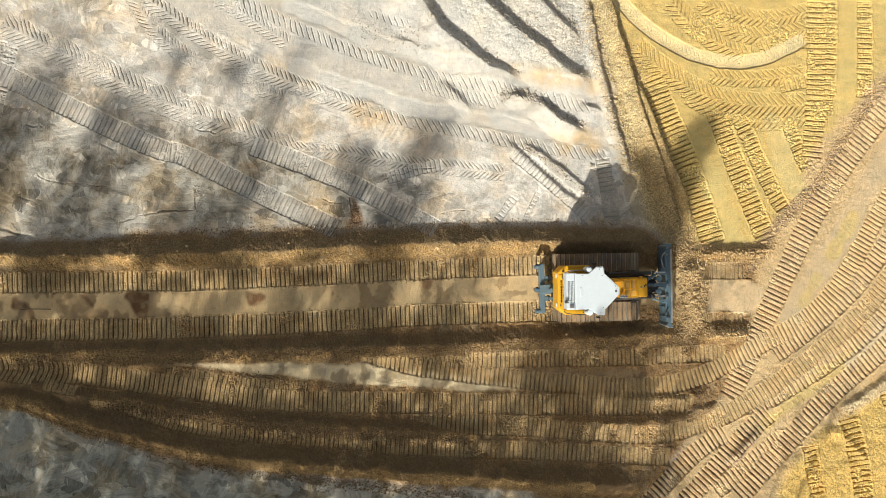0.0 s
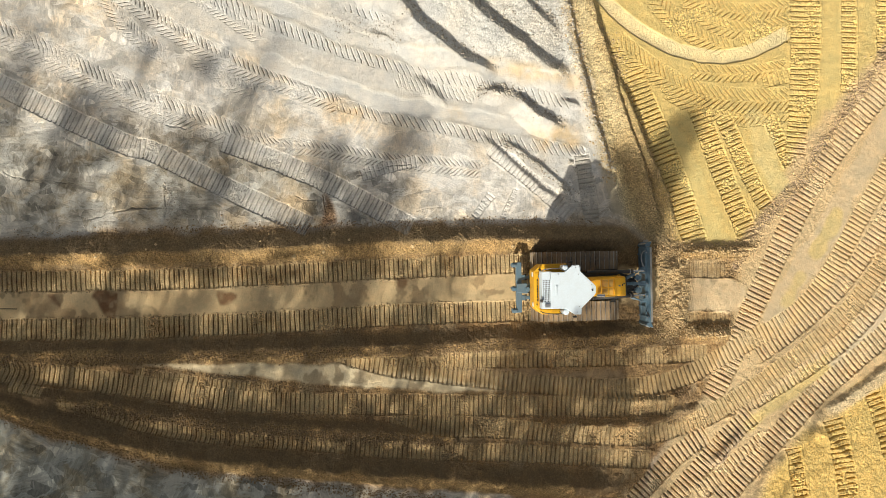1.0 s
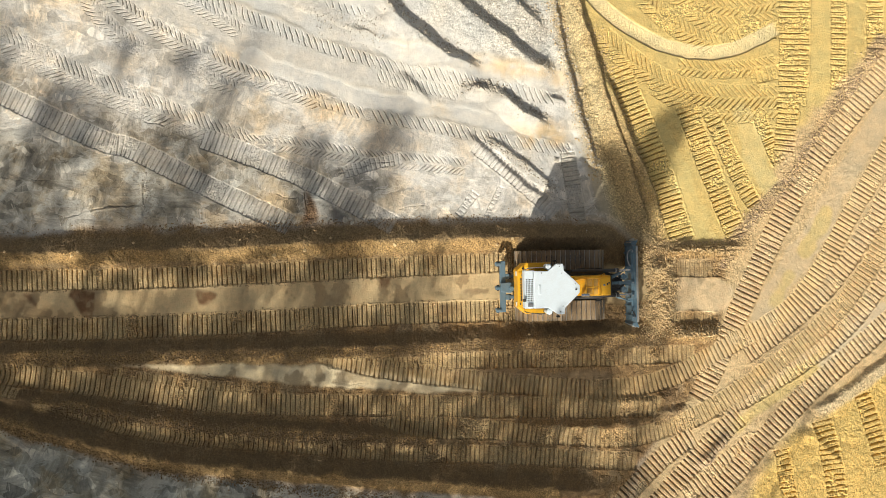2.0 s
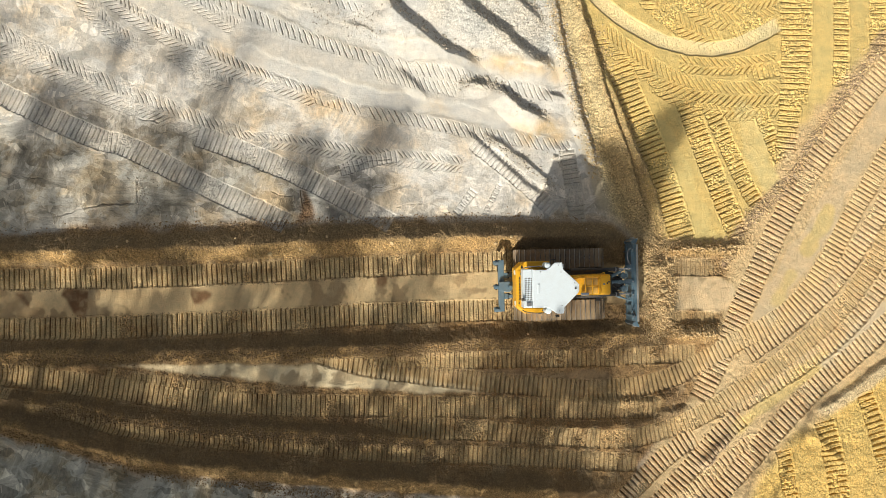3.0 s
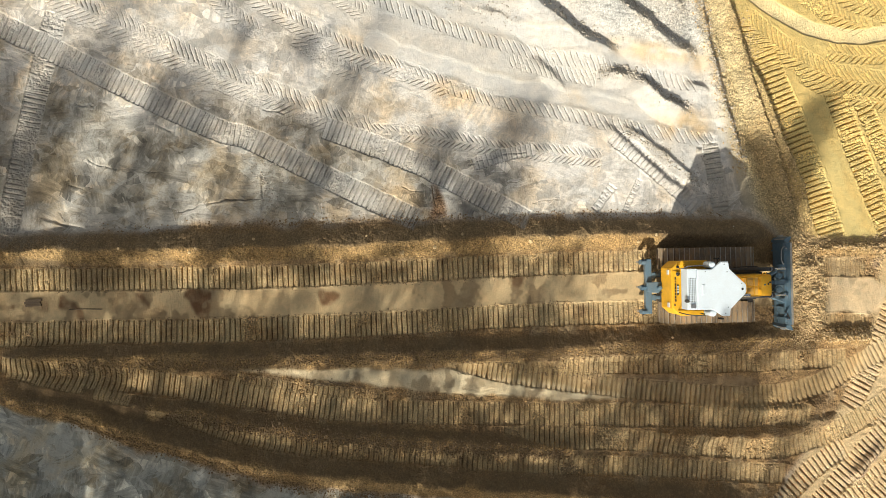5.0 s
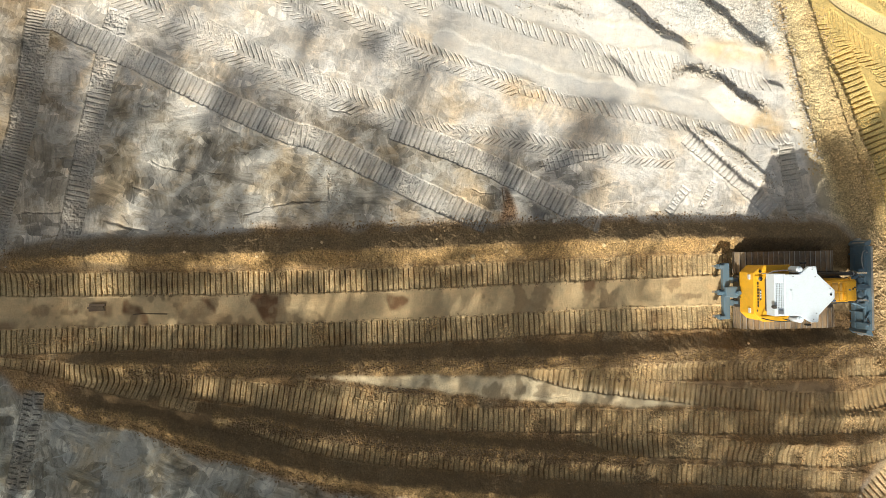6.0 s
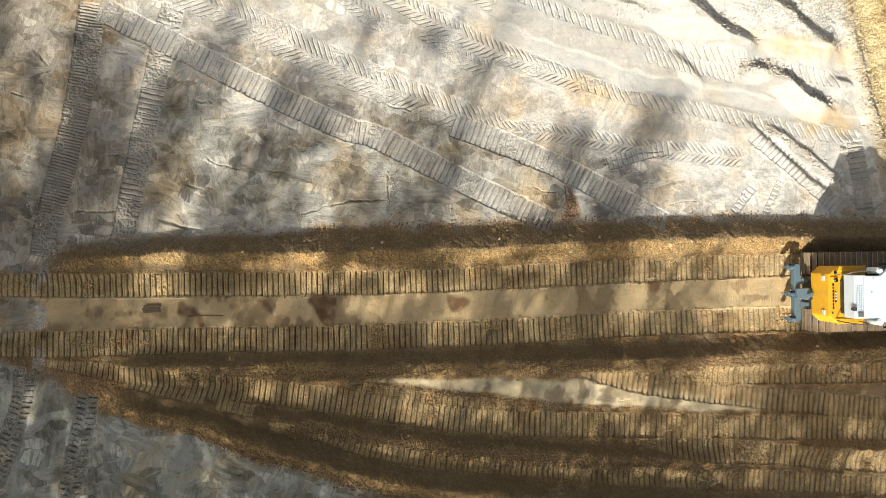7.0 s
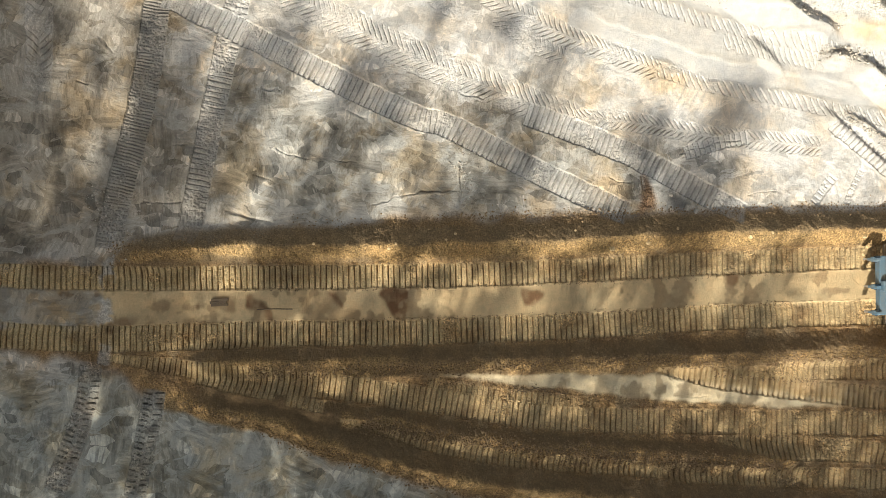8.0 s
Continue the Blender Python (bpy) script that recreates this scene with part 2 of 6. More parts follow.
NEEDLE = plain("pine_needles", (0.045, 0.075, 0.028), 0.75, dirt=(0.08, 0.09, 0.03), amount=0.5, scale=0.6)
WOOD = plain("dead_wood", (0.16, 0.11, 0.07), 0.9, amount=0.5)

# ---- the ground: one height field with ridges, ruts and prints ----
# narrow columns, whose rows are wide over the fill and close over the clay and sand north of it
STEP_X, STEP_Y, Y_MID = 0.018, 0.034, 1.2
X0, Y0, NX = -29.8, -11.8, 2817
gx = X0 + STEP_X * np.arange(NX)
SOUTH = 296
gy = np.concatenate((np.linspace(Y0, Y_MID, SOUTH), Y_MID + 0.0245 * np.arange(1, 431)))
NY = len(gy)
GX, GY = np.meshgrid(gx, gy)


def field(size, seed, octaves=1, gain=0.5):
    """Smooth noise over the grid, about -1 to 1, with features of that size in metres."""
    rng, total, amp = np.random.default_rng(seed), np.zeros((NY, NX)), 1.0
    for _ in range(octaves):
        u, v = (gx - X0) / size, (gy - Y0) / size
        g = rng.uniform(-1, 1, (int(v[-1]) + 3, int(u[-1]) + 3))
        iu, iv = u.astype(int), v.astype(int)
        fu, fv = u - iu, v - iv
        fu, fv = fu * fu * (3 - 2 * fu), (fv * fv * (3 - 2 * fv))[:, None]
        rows = g[:, iu] * (1 - fu) + g[:, iu + 1] * fu
        total += amp * (rows[iv] * (1 - fv) + rows[iv + 1] * fv)
        size, amp = size / 2, amp * gain
    return total


def blur(a, r):
    for axis, step in ((0, STEP_Y), (1, STEP_X)):
        n = max(int(r / step), 1)
        for _ in range(2):
            pad = [(0, 0), (0, 0)]
            pad[axis] = (n + 1, n)
            c = np.cumsum(np.pad(a, pad, mode="edge"), axis=axis)
            a = (np.take(c, range(2 * n + 1, c.shape[axis]), axis) - np.take(c, range(0, c.shape[axis] - 2 * n - 1), axis)) / (2 * n + 1)
    return a


def ease(a, b, x):
    t = np.clip((x - a) / (b - a), 0, 1)
    return t * t * (3 - 2 * t)


def curve(pts, gap=0.3):
    """A smooth line through the points, at even steps."""
    p = np.array(pts, float)
    p = np.vstack((2 * p[0] - p[1], p, 2 * p[-1] - p[-2]))
    out = []
    for i in range(1, len(p) - 2):
        n = max(int(np.linalg.norm(p[i + 1] - p[i]) / gap), 1)
        t = (np.arange(n) / n)[:, None]
        a, b, c, d = p[i - 1], p[i], p[i + 1], p[i + 2]
        out.append(0.5 * (2 * b + (c - a) * t + (2 * a - 5 * b + 4 * c - d) * t**2 + (3 * b - a - 3 * c + d) * t**3))
    return np.vstack((*out, p[-2:-1]))


WOB_X, WOB_Y = field(0.9, 11, 3), field(0.9, 12, 3)


def along(pts, reach, steady=0):
    """For the grid near a line: the window, the distance along it and the signed distance from it (left is positive)."""
    p = curve(pts)
    for _ in range(steady):
        p[1:-1] = 0.25 * p[:-2] + 0.5 * p[1:-1] + 0.25 * p[2:]
    lo, hi = p.min(0) - reach, p.max(0) + reach
    i0, i1 = np.clip(np.searchsorted(gx, (lo[0], hi[0])) + (-1, 1), 0, NX)
    j0, j1 = np.clip(np.searchsorted(gy, (lo[1], hi[1])) + (-1, 1), 0, NY)
    win = (slice(j0, j1), slice(i0, i1))
    best = np.full((j1 - j0, i1 - i0), 99.0)
    s, d = np.zeros_like(best), np.full_like(best, 99.0)
    run = 0.0
    for k in range(len(p) - 1):
        a, b = p[k], p[k + 1]
        ab = b - a
        n = float(np.hypot(*ab))
        ab = ab / n
        q0, q1 = np.minimum(a, b) - reach, np.maximum(a, b) + reach
        u0, u1 = np.clip(np.searchsorted(gx, (q0[0], q1[0])) + (-1 - i0, 1 - i0), 0, i1 - i0)
        v0, v1 = np.clip(np.searchsorted(gy, (q0[1], q1[1])) + (-1 - j0, 1 - j0), 0, j1 - j0)
        if u1 > u0 and v1 > v0:
            sub = (slice(v0, v1), slice(u0, u1))
            rx, ry = GX[win][sub] - a[0], GY[win][sub] - a[1]
            t = rx * ab[0] + ry * ab[1]
            tc = np.clip(t, 0, n)
            side = ab[0] * ry - ab[1] * rx
            dist = np.hypot(rx - tc * ab[0], ry - tc * ab[1])
            near = dist < best[sub]
            best[sub] = np.where(near, dist, best[sub])
            s[sub] = np.where(near, run + t, s[sub])
            d[sub] = np.where(near, np.where(side >= 0, dist, -dist), d[sub])
        run += n
    return win, s, d, run


def inside(pts, wob=0.25, soft=0.15):
    """How far the grid lies inside an outline, 0 to 1, with an uneven edge."""
    x, y = GX + wob * WOB_X, GY + wob * WOB_Y
    m = np.zeros((NY, NX), bool)
    for (xa, ya), (xb, yb) in zip(pts, pts[1:] + pts[:1]):
        if ya != yb:
            m ^= ((y < ya) != (y < yb)) & (x < xa + (y - ya) * (xb - xa) / (yb - ya))
    return blur(m.astype(float), soft)


# soil colours
CLAY, PALE, SAND, FILL = (0.57, 0.53, 0.475), (0.69, 0.655, 0.60), (0.75, 0.54, 0.20), (0.35, 0.215, 0.093)
ROAD, LANE, CREAM = (0.69, 0.495, 0.265), (0.73, 0.535, 0.29), (0.60, 0.475, 0.26)
C = np.ones((NY, NX, 3)) * np.array(CLAY)
K = np.ones((NY, NX))            # share of smeared clay
RO = np.full((NY, NX), 0.007)    # lumpiness
BASE = 0.05 * field(5.0, 1, 2)
RIDGE = np.zeros((NY, NX))


def paint(m, colour, clay=None, rough=None, win=(slice(None), slice(None))):
    C[win] += m[..., None] * (np.array(colour) - C[win])
    if clay is not None:
        K[win] += m * (clay - K[win])
    if rough is not None:
        RO[win] += m * (rough - RO[win])


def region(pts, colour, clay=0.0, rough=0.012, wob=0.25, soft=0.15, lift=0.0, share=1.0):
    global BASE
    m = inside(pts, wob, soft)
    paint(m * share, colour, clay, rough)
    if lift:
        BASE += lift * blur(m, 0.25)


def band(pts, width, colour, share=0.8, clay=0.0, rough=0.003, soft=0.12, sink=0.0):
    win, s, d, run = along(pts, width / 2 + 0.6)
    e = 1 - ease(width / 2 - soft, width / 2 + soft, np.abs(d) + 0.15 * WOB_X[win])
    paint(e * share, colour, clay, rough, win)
    if sink:
        BASE[win] -= sink * e


LUMP = field(0.55, 21, 3)


def ridge(pts, h, left, right, colour=None, rough=0.03, share=0.85):
    """A windrow or step: a crest line with slopes of those widths to its left and right."""
    win, s, d, run = along(pts, max(left, right) + 0.6)
    dd = d + 0.05 * WOB_X[win] + 0.03 * LUMP[win]
    prof = np.where(dd > 0, 1 - dd / left, 1 + dd / right)
    tip = 2.2 if h > 0.3 and run > 8 else 0.6
    ends = ease(-0.3, tip, s) * ease(-0.3, tip, run - s)
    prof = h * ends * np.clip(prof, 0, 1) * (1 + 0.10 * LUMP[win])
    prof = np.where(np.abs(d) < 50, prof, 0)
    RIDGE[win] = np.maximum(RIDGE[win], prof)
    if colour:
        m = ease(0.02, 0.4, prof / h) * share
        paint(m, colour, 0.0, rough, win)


# large soil areas
region([(-15.22, 12.11), (-10.98, 9.76), (-4.49, 6.66), (1.67, 4.85), (5.43, 2.62), (7.33, 2.75), (6.00, 12.56)], PALE, 0.12, 0.0075, 0.6, 0.9)
region([(-1.53, 12.40), (-0.54, 10.43), (1.94, 8.47), (5.46, 7.89), (6.21, 6.51), (6.98, 6.52), (5.74, 12.55)], (0.65, 0.61, 0.54), 0.0, 0.018, 0.3, 0.4)
region([(-20.07, 11.05), (-10.98, 9.28), (-4.49, 6.42), (1.67, 4.73), (5.43, 2.62), (5.41, 1.04), (-1.57, 1.06), (-2.05, 2.98), (-9.32, 4.91), (-15.21, 7.04), (-20.06, 8.42)], (0.70, 0.66, 0.605), 0.55, 0.006, 0.8, 0.8)
region([(-20.97, 6.27), (-14.04, 4.40), (-8.84, 3.45), (-4.50, 2.73), (-2.06, 1.06), (-20.95, 0.33)], (0.43, 0.41, 0.365), 1.0, 0.006, 0.7, 0.6)
region([(5.11, 12.54), (6.47, 7.02), (7.34, 3.50), (8.21, 0.99), (10.26, -0.03), (12.07, -0.03), (10.56, 4.78), (7.53, 12.59)], CREAM, 0.0, 0.024, 0.2, 0.3)
region([(6.25, 12.56), (7.37, 8.54), (8.50, 5.27), (10.39, 0.10), (14.29, 0.06), (23.78, 1.47), (23.93, 12.93)], SAND, 0.0, 0.009, 0.15, 0.2)
region([(9.12, -14.05), (15.68, -5.14), (23.75, -0.34), (23.56, -14.50)], (0.70, 0.475, 0.155), 0.0, 0.017, 0.2, 0.2)
region([(24.22, 12.02), (20.63, 8.99), (18.80, 7.56), (17.20, 6.01), (16.13, 4.23), (15.07, 2.45), (14.28, 1.31), (13.23, 0.18), (12.70, -1.58), (12.16, -4.08), (10.35, -7.05), (9.04, -11.04), (5.76, -12.87), (14.15, -13.13), (14.69, -10.14), (16.01, -8.29), (17.33, -7.68), (20.47, -5.20), (24.03, -3.20)], ROAD, 0.0, 0.013, 0.2, 0.2)
region([(-29.70, -4.22), (-24.86, -4.57), (-22.30, -5.61), (-17.92, -7.03), (-12.56, -8.92), (-8.14, -9.88), (-0.05, -11.06), (7.86, -11.52), (7.84, -14.01), (-38.32, -12.54)], (0.43, 0.43, 0.38), 1.0, 0.006, 0.5, 0.4, share=0.9)
# dark western clay, its colour lowered further for the pines' shade on it
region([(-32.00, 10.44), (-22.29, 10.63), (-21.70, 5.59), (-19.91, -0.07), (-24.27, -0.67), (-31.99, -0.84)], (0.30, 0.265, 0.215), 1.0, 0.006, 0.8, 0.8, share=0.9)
region([(-11.71, 5.29), (-9.92, 4.93), (-8.23, 4.03), (-7.01, 3.35), (-6.04, 2.80), (-4.82, 1.69), (-6.04, 1.37), (-7.50, 2.31), (-9.20, 3.24), (-10.76, 3.97)], (0.36, 0.335, 0.29), 1.0, 0.006, 0.4, 0.12, share=0.75)
region([(-16.56, 5.09), (-13.50, 3.52), (-11.60, 2.43), (-13.50, 1.33), (-16.56, 1.46), (-18.42, 2.79)], (0.36, 0.34, 0.30), 1.0, 0.006, 0.5, 0.15, share=0.6)
region([(-3.90, 3.01), (-3.24, 3.83), (-1.26, 3.93), (-1.04, 2.37), (-2.59, 1.89), (-3.86, 2.04)], (0.46, 0.44, 0.41), 0.9, 0.006, 0.4, 0.2, share=0.6)
region([(-9.85, 2.34), (-8.02, 1.53), (-6.72, 2.35), (-5.21, 1.50), (-5.10, 0.89), (-9.73, 0.59)], (0.38, 0.345, 0.295), 1.0, 0.006, 0.4, 0.2, share=0.7)
region([(-9.85, 6.60), (-8.86, 7.04), (-7.36, 6.63), (-6.93, 5.14), (-8.22, 4.48), (-9.51, 5.33)], (0.52, 0.47, 0.40), 0.9, 0.006, 0.5, 0.3, share=0.5)
FILL_EDGE = [(-30.46, -3.62), (-30.47, -0.77), (-24.66, -0.75), (-23.09, -0.27), (-21.31, -0.03), (-17.30, 0.39), (-12.53, 0.78), (0.01, 1.05), (5.41, 1.04), (8.21, 0.79), (10.26, -0.08), (13.37, -0.17), (13.07, -4.09), (11.49, -6.59), (9.67, -9.07), (8.63, -11.29), (7.86, -12.27), (2.83, -10.94), (0.35, -10.58), (-2.10, -10.35), (-4.54, -10.12), (-6.94, -9.82), (-9.33, -9.57), (-11.69, -9.20), (-14.03, -8.50), (-16.35, -7.90), (-17.50, -7.36), (-19.32, -6.60), (-20.32, -6.42), (-21.71, -5.96), (-22.70, -5.60), (-24.27, -4.68), (-25.64, -4.10)]
region(FILL_EDGE, FILL, 0.0, 0.021, 0.25, 0.12, lift=0.12)

# smooth bands in the pale sand and in the yellow sand
band([(-8.59, 11.02), (-6.42, 10.20), (-3.26, 9.02), (0.04, 8.32), (2.94, 7.86), (6.35, 7.39)], 0.9, (0.66, 0.58, 0.46), 0.6)
band([(-12.87, 10.95), (-9.79, 9.78), (-6.91, 8.60), (-3.27, 7.54), (0.03, 6.70), (2.93, 6.36)], 1.0, (0.67, 0.62, 0.545), 0.6)
band([(-4.49, 7.03), (0.03, 5.96), (2.92, 5.36), (6.71, 4.81)], 0.8, (0.68, 0.61, 0.50), 0.7)
band([(10.43, 5.03), (11.32, 2.75), (12.46, 0.22)], 1.0, (0.78, 0.60, 0.24), 0.8)
band([(14.19, 5.99), (14.69, 4.22), (15.33, 2.70)], 0.9, (0.78, 0.61, 0.27), 0.8)
band([(17.92, 11.38), (17.81, 8.82), (17.60, 6.53)], 0.75, (0.76, 0.57, 0.22), 0.7)
band([(19.51, 11.41), (19.49, 9.62)], 0.5, (0.76, 0.57, 0.22), 0.7)
band([(6.84, 5.39), (7.21, 3.75), (7.76, 1.74)], 0.45, (0.50, 0.41, 0.27), 0.7)
# browner furrow strip, its colour also deepening the dozer's and pine's shade
band([(8.3, 4.6), (9.0, 2.6), (9.7, 0.5)], 1.7, (0.42, 0.285, 0.125), 0.75, rough=0.026, soft=0.4)
# the road's firm strips
band([(20.60, 5.95), (20.06, 5.10), (18.75, 3.03), (17.39, 0.71), (16.04, -1.33), (14.96, -3.11)], 1.15, (0.68, 0.52, 0.32), 0.75)
band([(17.9, 1.5), (16.9, -0.2)], 0.6, (0.72, 0.54, 0.19), 0.6)
band([(16.2, -1.4), (15.6, -2.4)], 0.6, (0.72, 0.54, 0.19), 0.5)
band([(19.18, -4.17), (17.57, -5.17), (15.71, -6.42), (13.86, -7.91)], 0.7, (0.74, 0.55, 0.21), 0.7, rough=0.012)
band([(20.50, -2.78), (19.21, -3.91), (17.88, -5.16)], 0.6, (0.70, 0.57, 0.39), 0.8)
band([(16.58, -3.63), (14.74, -5.12), (13.43, -6.35)], 0.6, (0.52, 0.37, 0.20), 0.6, rough=0.02)
band([(20.60, 9.20), (18.77, 6.64), (17.68, 5.08), (16.33, 3.02), (14.87, 1.61), (13.94, 0.47), (13.14, -0.80)], 0.55, (0.40, 0.28, 0.18), 0.75, rough=0.032)
# the dozer's lane and the pale lens of firm subsoil
band([(-27.77, -2.29), (-25.25, -2.37), (-22.30, -2.37), (-19.32, -2.30), (-15.20, -2.27), (-11.69, -2.23), (-9.32, -2.13), (-6.93, -2.05), (-4.51, -1.95), (-2.07, -1.85), (0.39, -1.77), (2.88, -1.69), (5.40, -1.63), (9.22, -1.73)], 1.5, LANE, 0.9, sink=0.03)
band([(10.89, -2.22), (12.83, -2.24)], 1.5, (0.78, 0.585, 0.35), 0.9, sink=0.03)
region([(-14.27, -4.72), (-11.69, -4.90), (-8.13, -4.81), (-4.52, -5.00), (-2.09, -5.38), (0.37, -5.71), (2.86, -6.20), (-0.02, -6.25), (-4.52, -5.93), (-8.13, -5.39), (-10.98, -5.13)], (0.80, 0.65, 0.41), 0.0, 0.003, 0.1, 0.06)
band([(-28.55, -2.34), (-27.00, -2.25), (-25.05, -2.37)], 1.4, (0.36, 0.34, 0.30), 0.9, clay=0.8)
band([(0.38, -5.30), (3.36, -5.59), (5.62, -5.87), (7.65, -5.73)], 0.7, (0.40, 0.28, 0.16), 0.7)
# damp stains in the lane
def stain(pts, share):
    m = inside(pts, 0.22, 0.05)
    paint(min(1.2 * share, 0.95) * m * np.clip(0.9 + 0.35 * field(0.35, 53, 3), 0, 1), (0.19, 0.088, 0.036), 0.0)


stain([(-19.84, -1.79), (-19.56, -1.78), (-19.12, -2.22), (-18.88, -2.55), (-18.72, -2.96), (-19.08, -2.87), (-19.16, -2.55), (-19.52, -2.44), (-19.78, -2.22)], 0.8)
stain([(-16.72, -1.75), (-16.46, -1.75), (-16.22, -2.20), (-16.36, -2.32), (-16.60, -2.00)], 0.8)
stain([(-14.73, -1.68), (-13.83, -1.77), (-13.92, -2.48), (-14.14, -2.87), (-14.55, -2.70), (-14.65, -2.40), (-14.91, -2.03)], 0.85)
stain([(-15.65, -2.94), (-14.88, -2.95), (-14.92, -3.68), (-15.49, -3.64)], 0.6)
stain([(-24.37, -2.87), (-23.58, -2.92), (-23.72, -3.72), (-24.47, -3.71)], 0.55)
stain([(-21.41, -2.25), (-21.15, -2.21), (-21.11, -2.45), (-21.37, -2.45)], 0.7)
stain([(-20.81, -1.99), (-20.16, -1.97), (-20.12, -2.42), (-20.71, -2.46)], 0.45)
stain([(-21.71, -2.99), (-20.87, -3.00), (-20.95, -3.75), (-21.51, -3.74)], 0.5)
stain([(-9.61, -1.81), (-8.89, -1.82), (-8.94, -2.08), (-9.32, -2.42), (-9.61, -2.37)], 0.75)
stain([(-2.07, -1.16), (-1.58, -1.26), (-1.68, -1.65), (-1.97, -1.60)], 0.8)
stain([(-14.67, -0.90), (-14.22, -0.90), (-14.26, -1.68), (-14.75, -1.68)], 0.5)
for patch in ([(-16.19, -1.88), (-15.48, -1.84), (-15.65, -2.74), (-16.10, -2.77)], [(-17.91, -1.74), (-17.10, -1.75), (-17.41, -2.11)], [(-12.83, -2.04), (-12.42, -2.02), (-12.46, -2.31), (-12.79, -2.31)], [(-23.19, -1.88), (-21.71, -1.84), (-21.71, -2.79), (-22.89, -2.84)]):
    m = inside(patch, 0.25, 0.12)
    paint(0.5 * m, (0.60, 0.40, 0.20), 0.0)
# damp and stained soil in patches of the fill
m = inside(FILL_EDGE, 0.2, 0.3) * ease(0.25, 0.7, field(0.9, 51, 4, 0.65)) * 0.55
paint(m, (0.21, 0.125, 0.06))
m = inside(FILL_EDGE, 0.2, 0.3) * ease(0.35, 0.8, field(0.7, 52, 4, 0.65)) * 0.45
paint(m, (0.50, 0.37, 0.21))
# rusty soil spilt at the edge of the fill, dark puddled clay
m = inside([(-5.18, 2.36), (-5.04, 2.24), (-4.70, 1.14), (-5.35, 1.01)], 0.25, 0.08)
paint(0.85 * m, (0.27, 0.14, 0.055), 0.0, 0.03)
m = inside([(-4.06, 1.87), (-3.53, 1.80), (-3.29, 1.13), (-4.02, 1.13)], 0.2, 0.08)
paint(0.8 * m, (0.15, 0.14, 0.13), 0.2)

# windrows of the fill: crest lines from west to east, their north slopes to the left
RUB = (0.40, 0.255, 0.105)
# darker than the fill: deepens in colour the shade of the north slopes
SLOPE_SHADE = (0.20, 0.130, 0.062)
# the first windrow is darkened for its slope's shade too
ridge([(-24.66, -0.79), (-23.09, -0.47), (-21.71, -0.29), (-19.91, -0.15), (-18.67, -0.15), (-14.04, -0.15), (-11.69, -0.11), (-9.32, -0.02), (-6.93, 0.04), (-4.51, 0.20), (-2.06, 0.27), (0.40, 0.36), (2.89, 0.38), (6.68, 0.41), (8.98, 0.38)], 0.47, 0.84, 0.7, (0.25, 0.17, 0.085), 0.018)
ridge([(-22.30, -4.40), (-20.72, -4.32), (-18.66, -4.30), (-16.36, -4.34), (-14.04, -4.32), (-11.69, -4.28), (-9.32, -4.26), (-6.93, -4.22), (-4.52, -4.17), (-2.08, -4.13), (0.38, -4.04), (2.87, -3.97), (5.38, -3.92), (7.92, -3.85), (10.23, -3.83)], 0.40, 0.64, 0.7, SLOPE_SHADE, 0.013)
ridge([(-21.71, -5.27), (-19.32, -5.46), (-17.92, -5.73), (-16.35, -6.22), (-15.20, -6.33), (-14.03, -6.49), (-12.87, -6.75), (-11.69, -7.04), (-10.51, -7.23), (-9.33, -7.37), (-6.94, -7.61), (-4.53, -7.76), (-2.10, -7.90), (0.36, -8.10), (2.35, -8.17)], 0.33, 0.50, 0.7, SLOPE_SHADE, 0.013)
ridge([(-22.50, -5.56), (-21.31, -5.86), (-20.32, -6.08), (-19.32, -6.29), (-18.65, -6.39), (-17.50, -6.88), (-16.35, -7.31), (-15.20, -7.62), (-14.03, -7.90), (-12.86, -8.24), (-11.69, -8.60), (-9.33, -8.94), (-6.94, -9.21), (-4.53, -9.49), (-2.10, -9.66), (0.35, -9.89), (2.83, -10.18), (5.34, -10.34), (8.38, -10.46)], 0.50, 0.85, 0.6, SLOPE_SHADE, 0.013)
ridge([(3.60, -7.75), (6.62, -7.72), (8.54, -7.71), (9.94, -7.52)], 0.18, 0.25, 0.5, None)
ridge([(6.88, -6.66), (8.54, -6.76), (9.66, -6.72), (10.85, -6.45)], 0.18, 0.24, 0.5, None)
ridge([(9.90, -7.12), (10.67, -7.20), (11.45, -7.02)], 0.18, 0.2, 0.5, None)
ridge([(10.74, -3.81), (12.94, -3.84)], 0.34, 0.6, 0.4, RUB, 0.05)
ridge([(10.26, -0.20), (11.55, -0.18), (13.89, -0.14)], 0.22, 0.30, 0.5, RUB, 0.05)
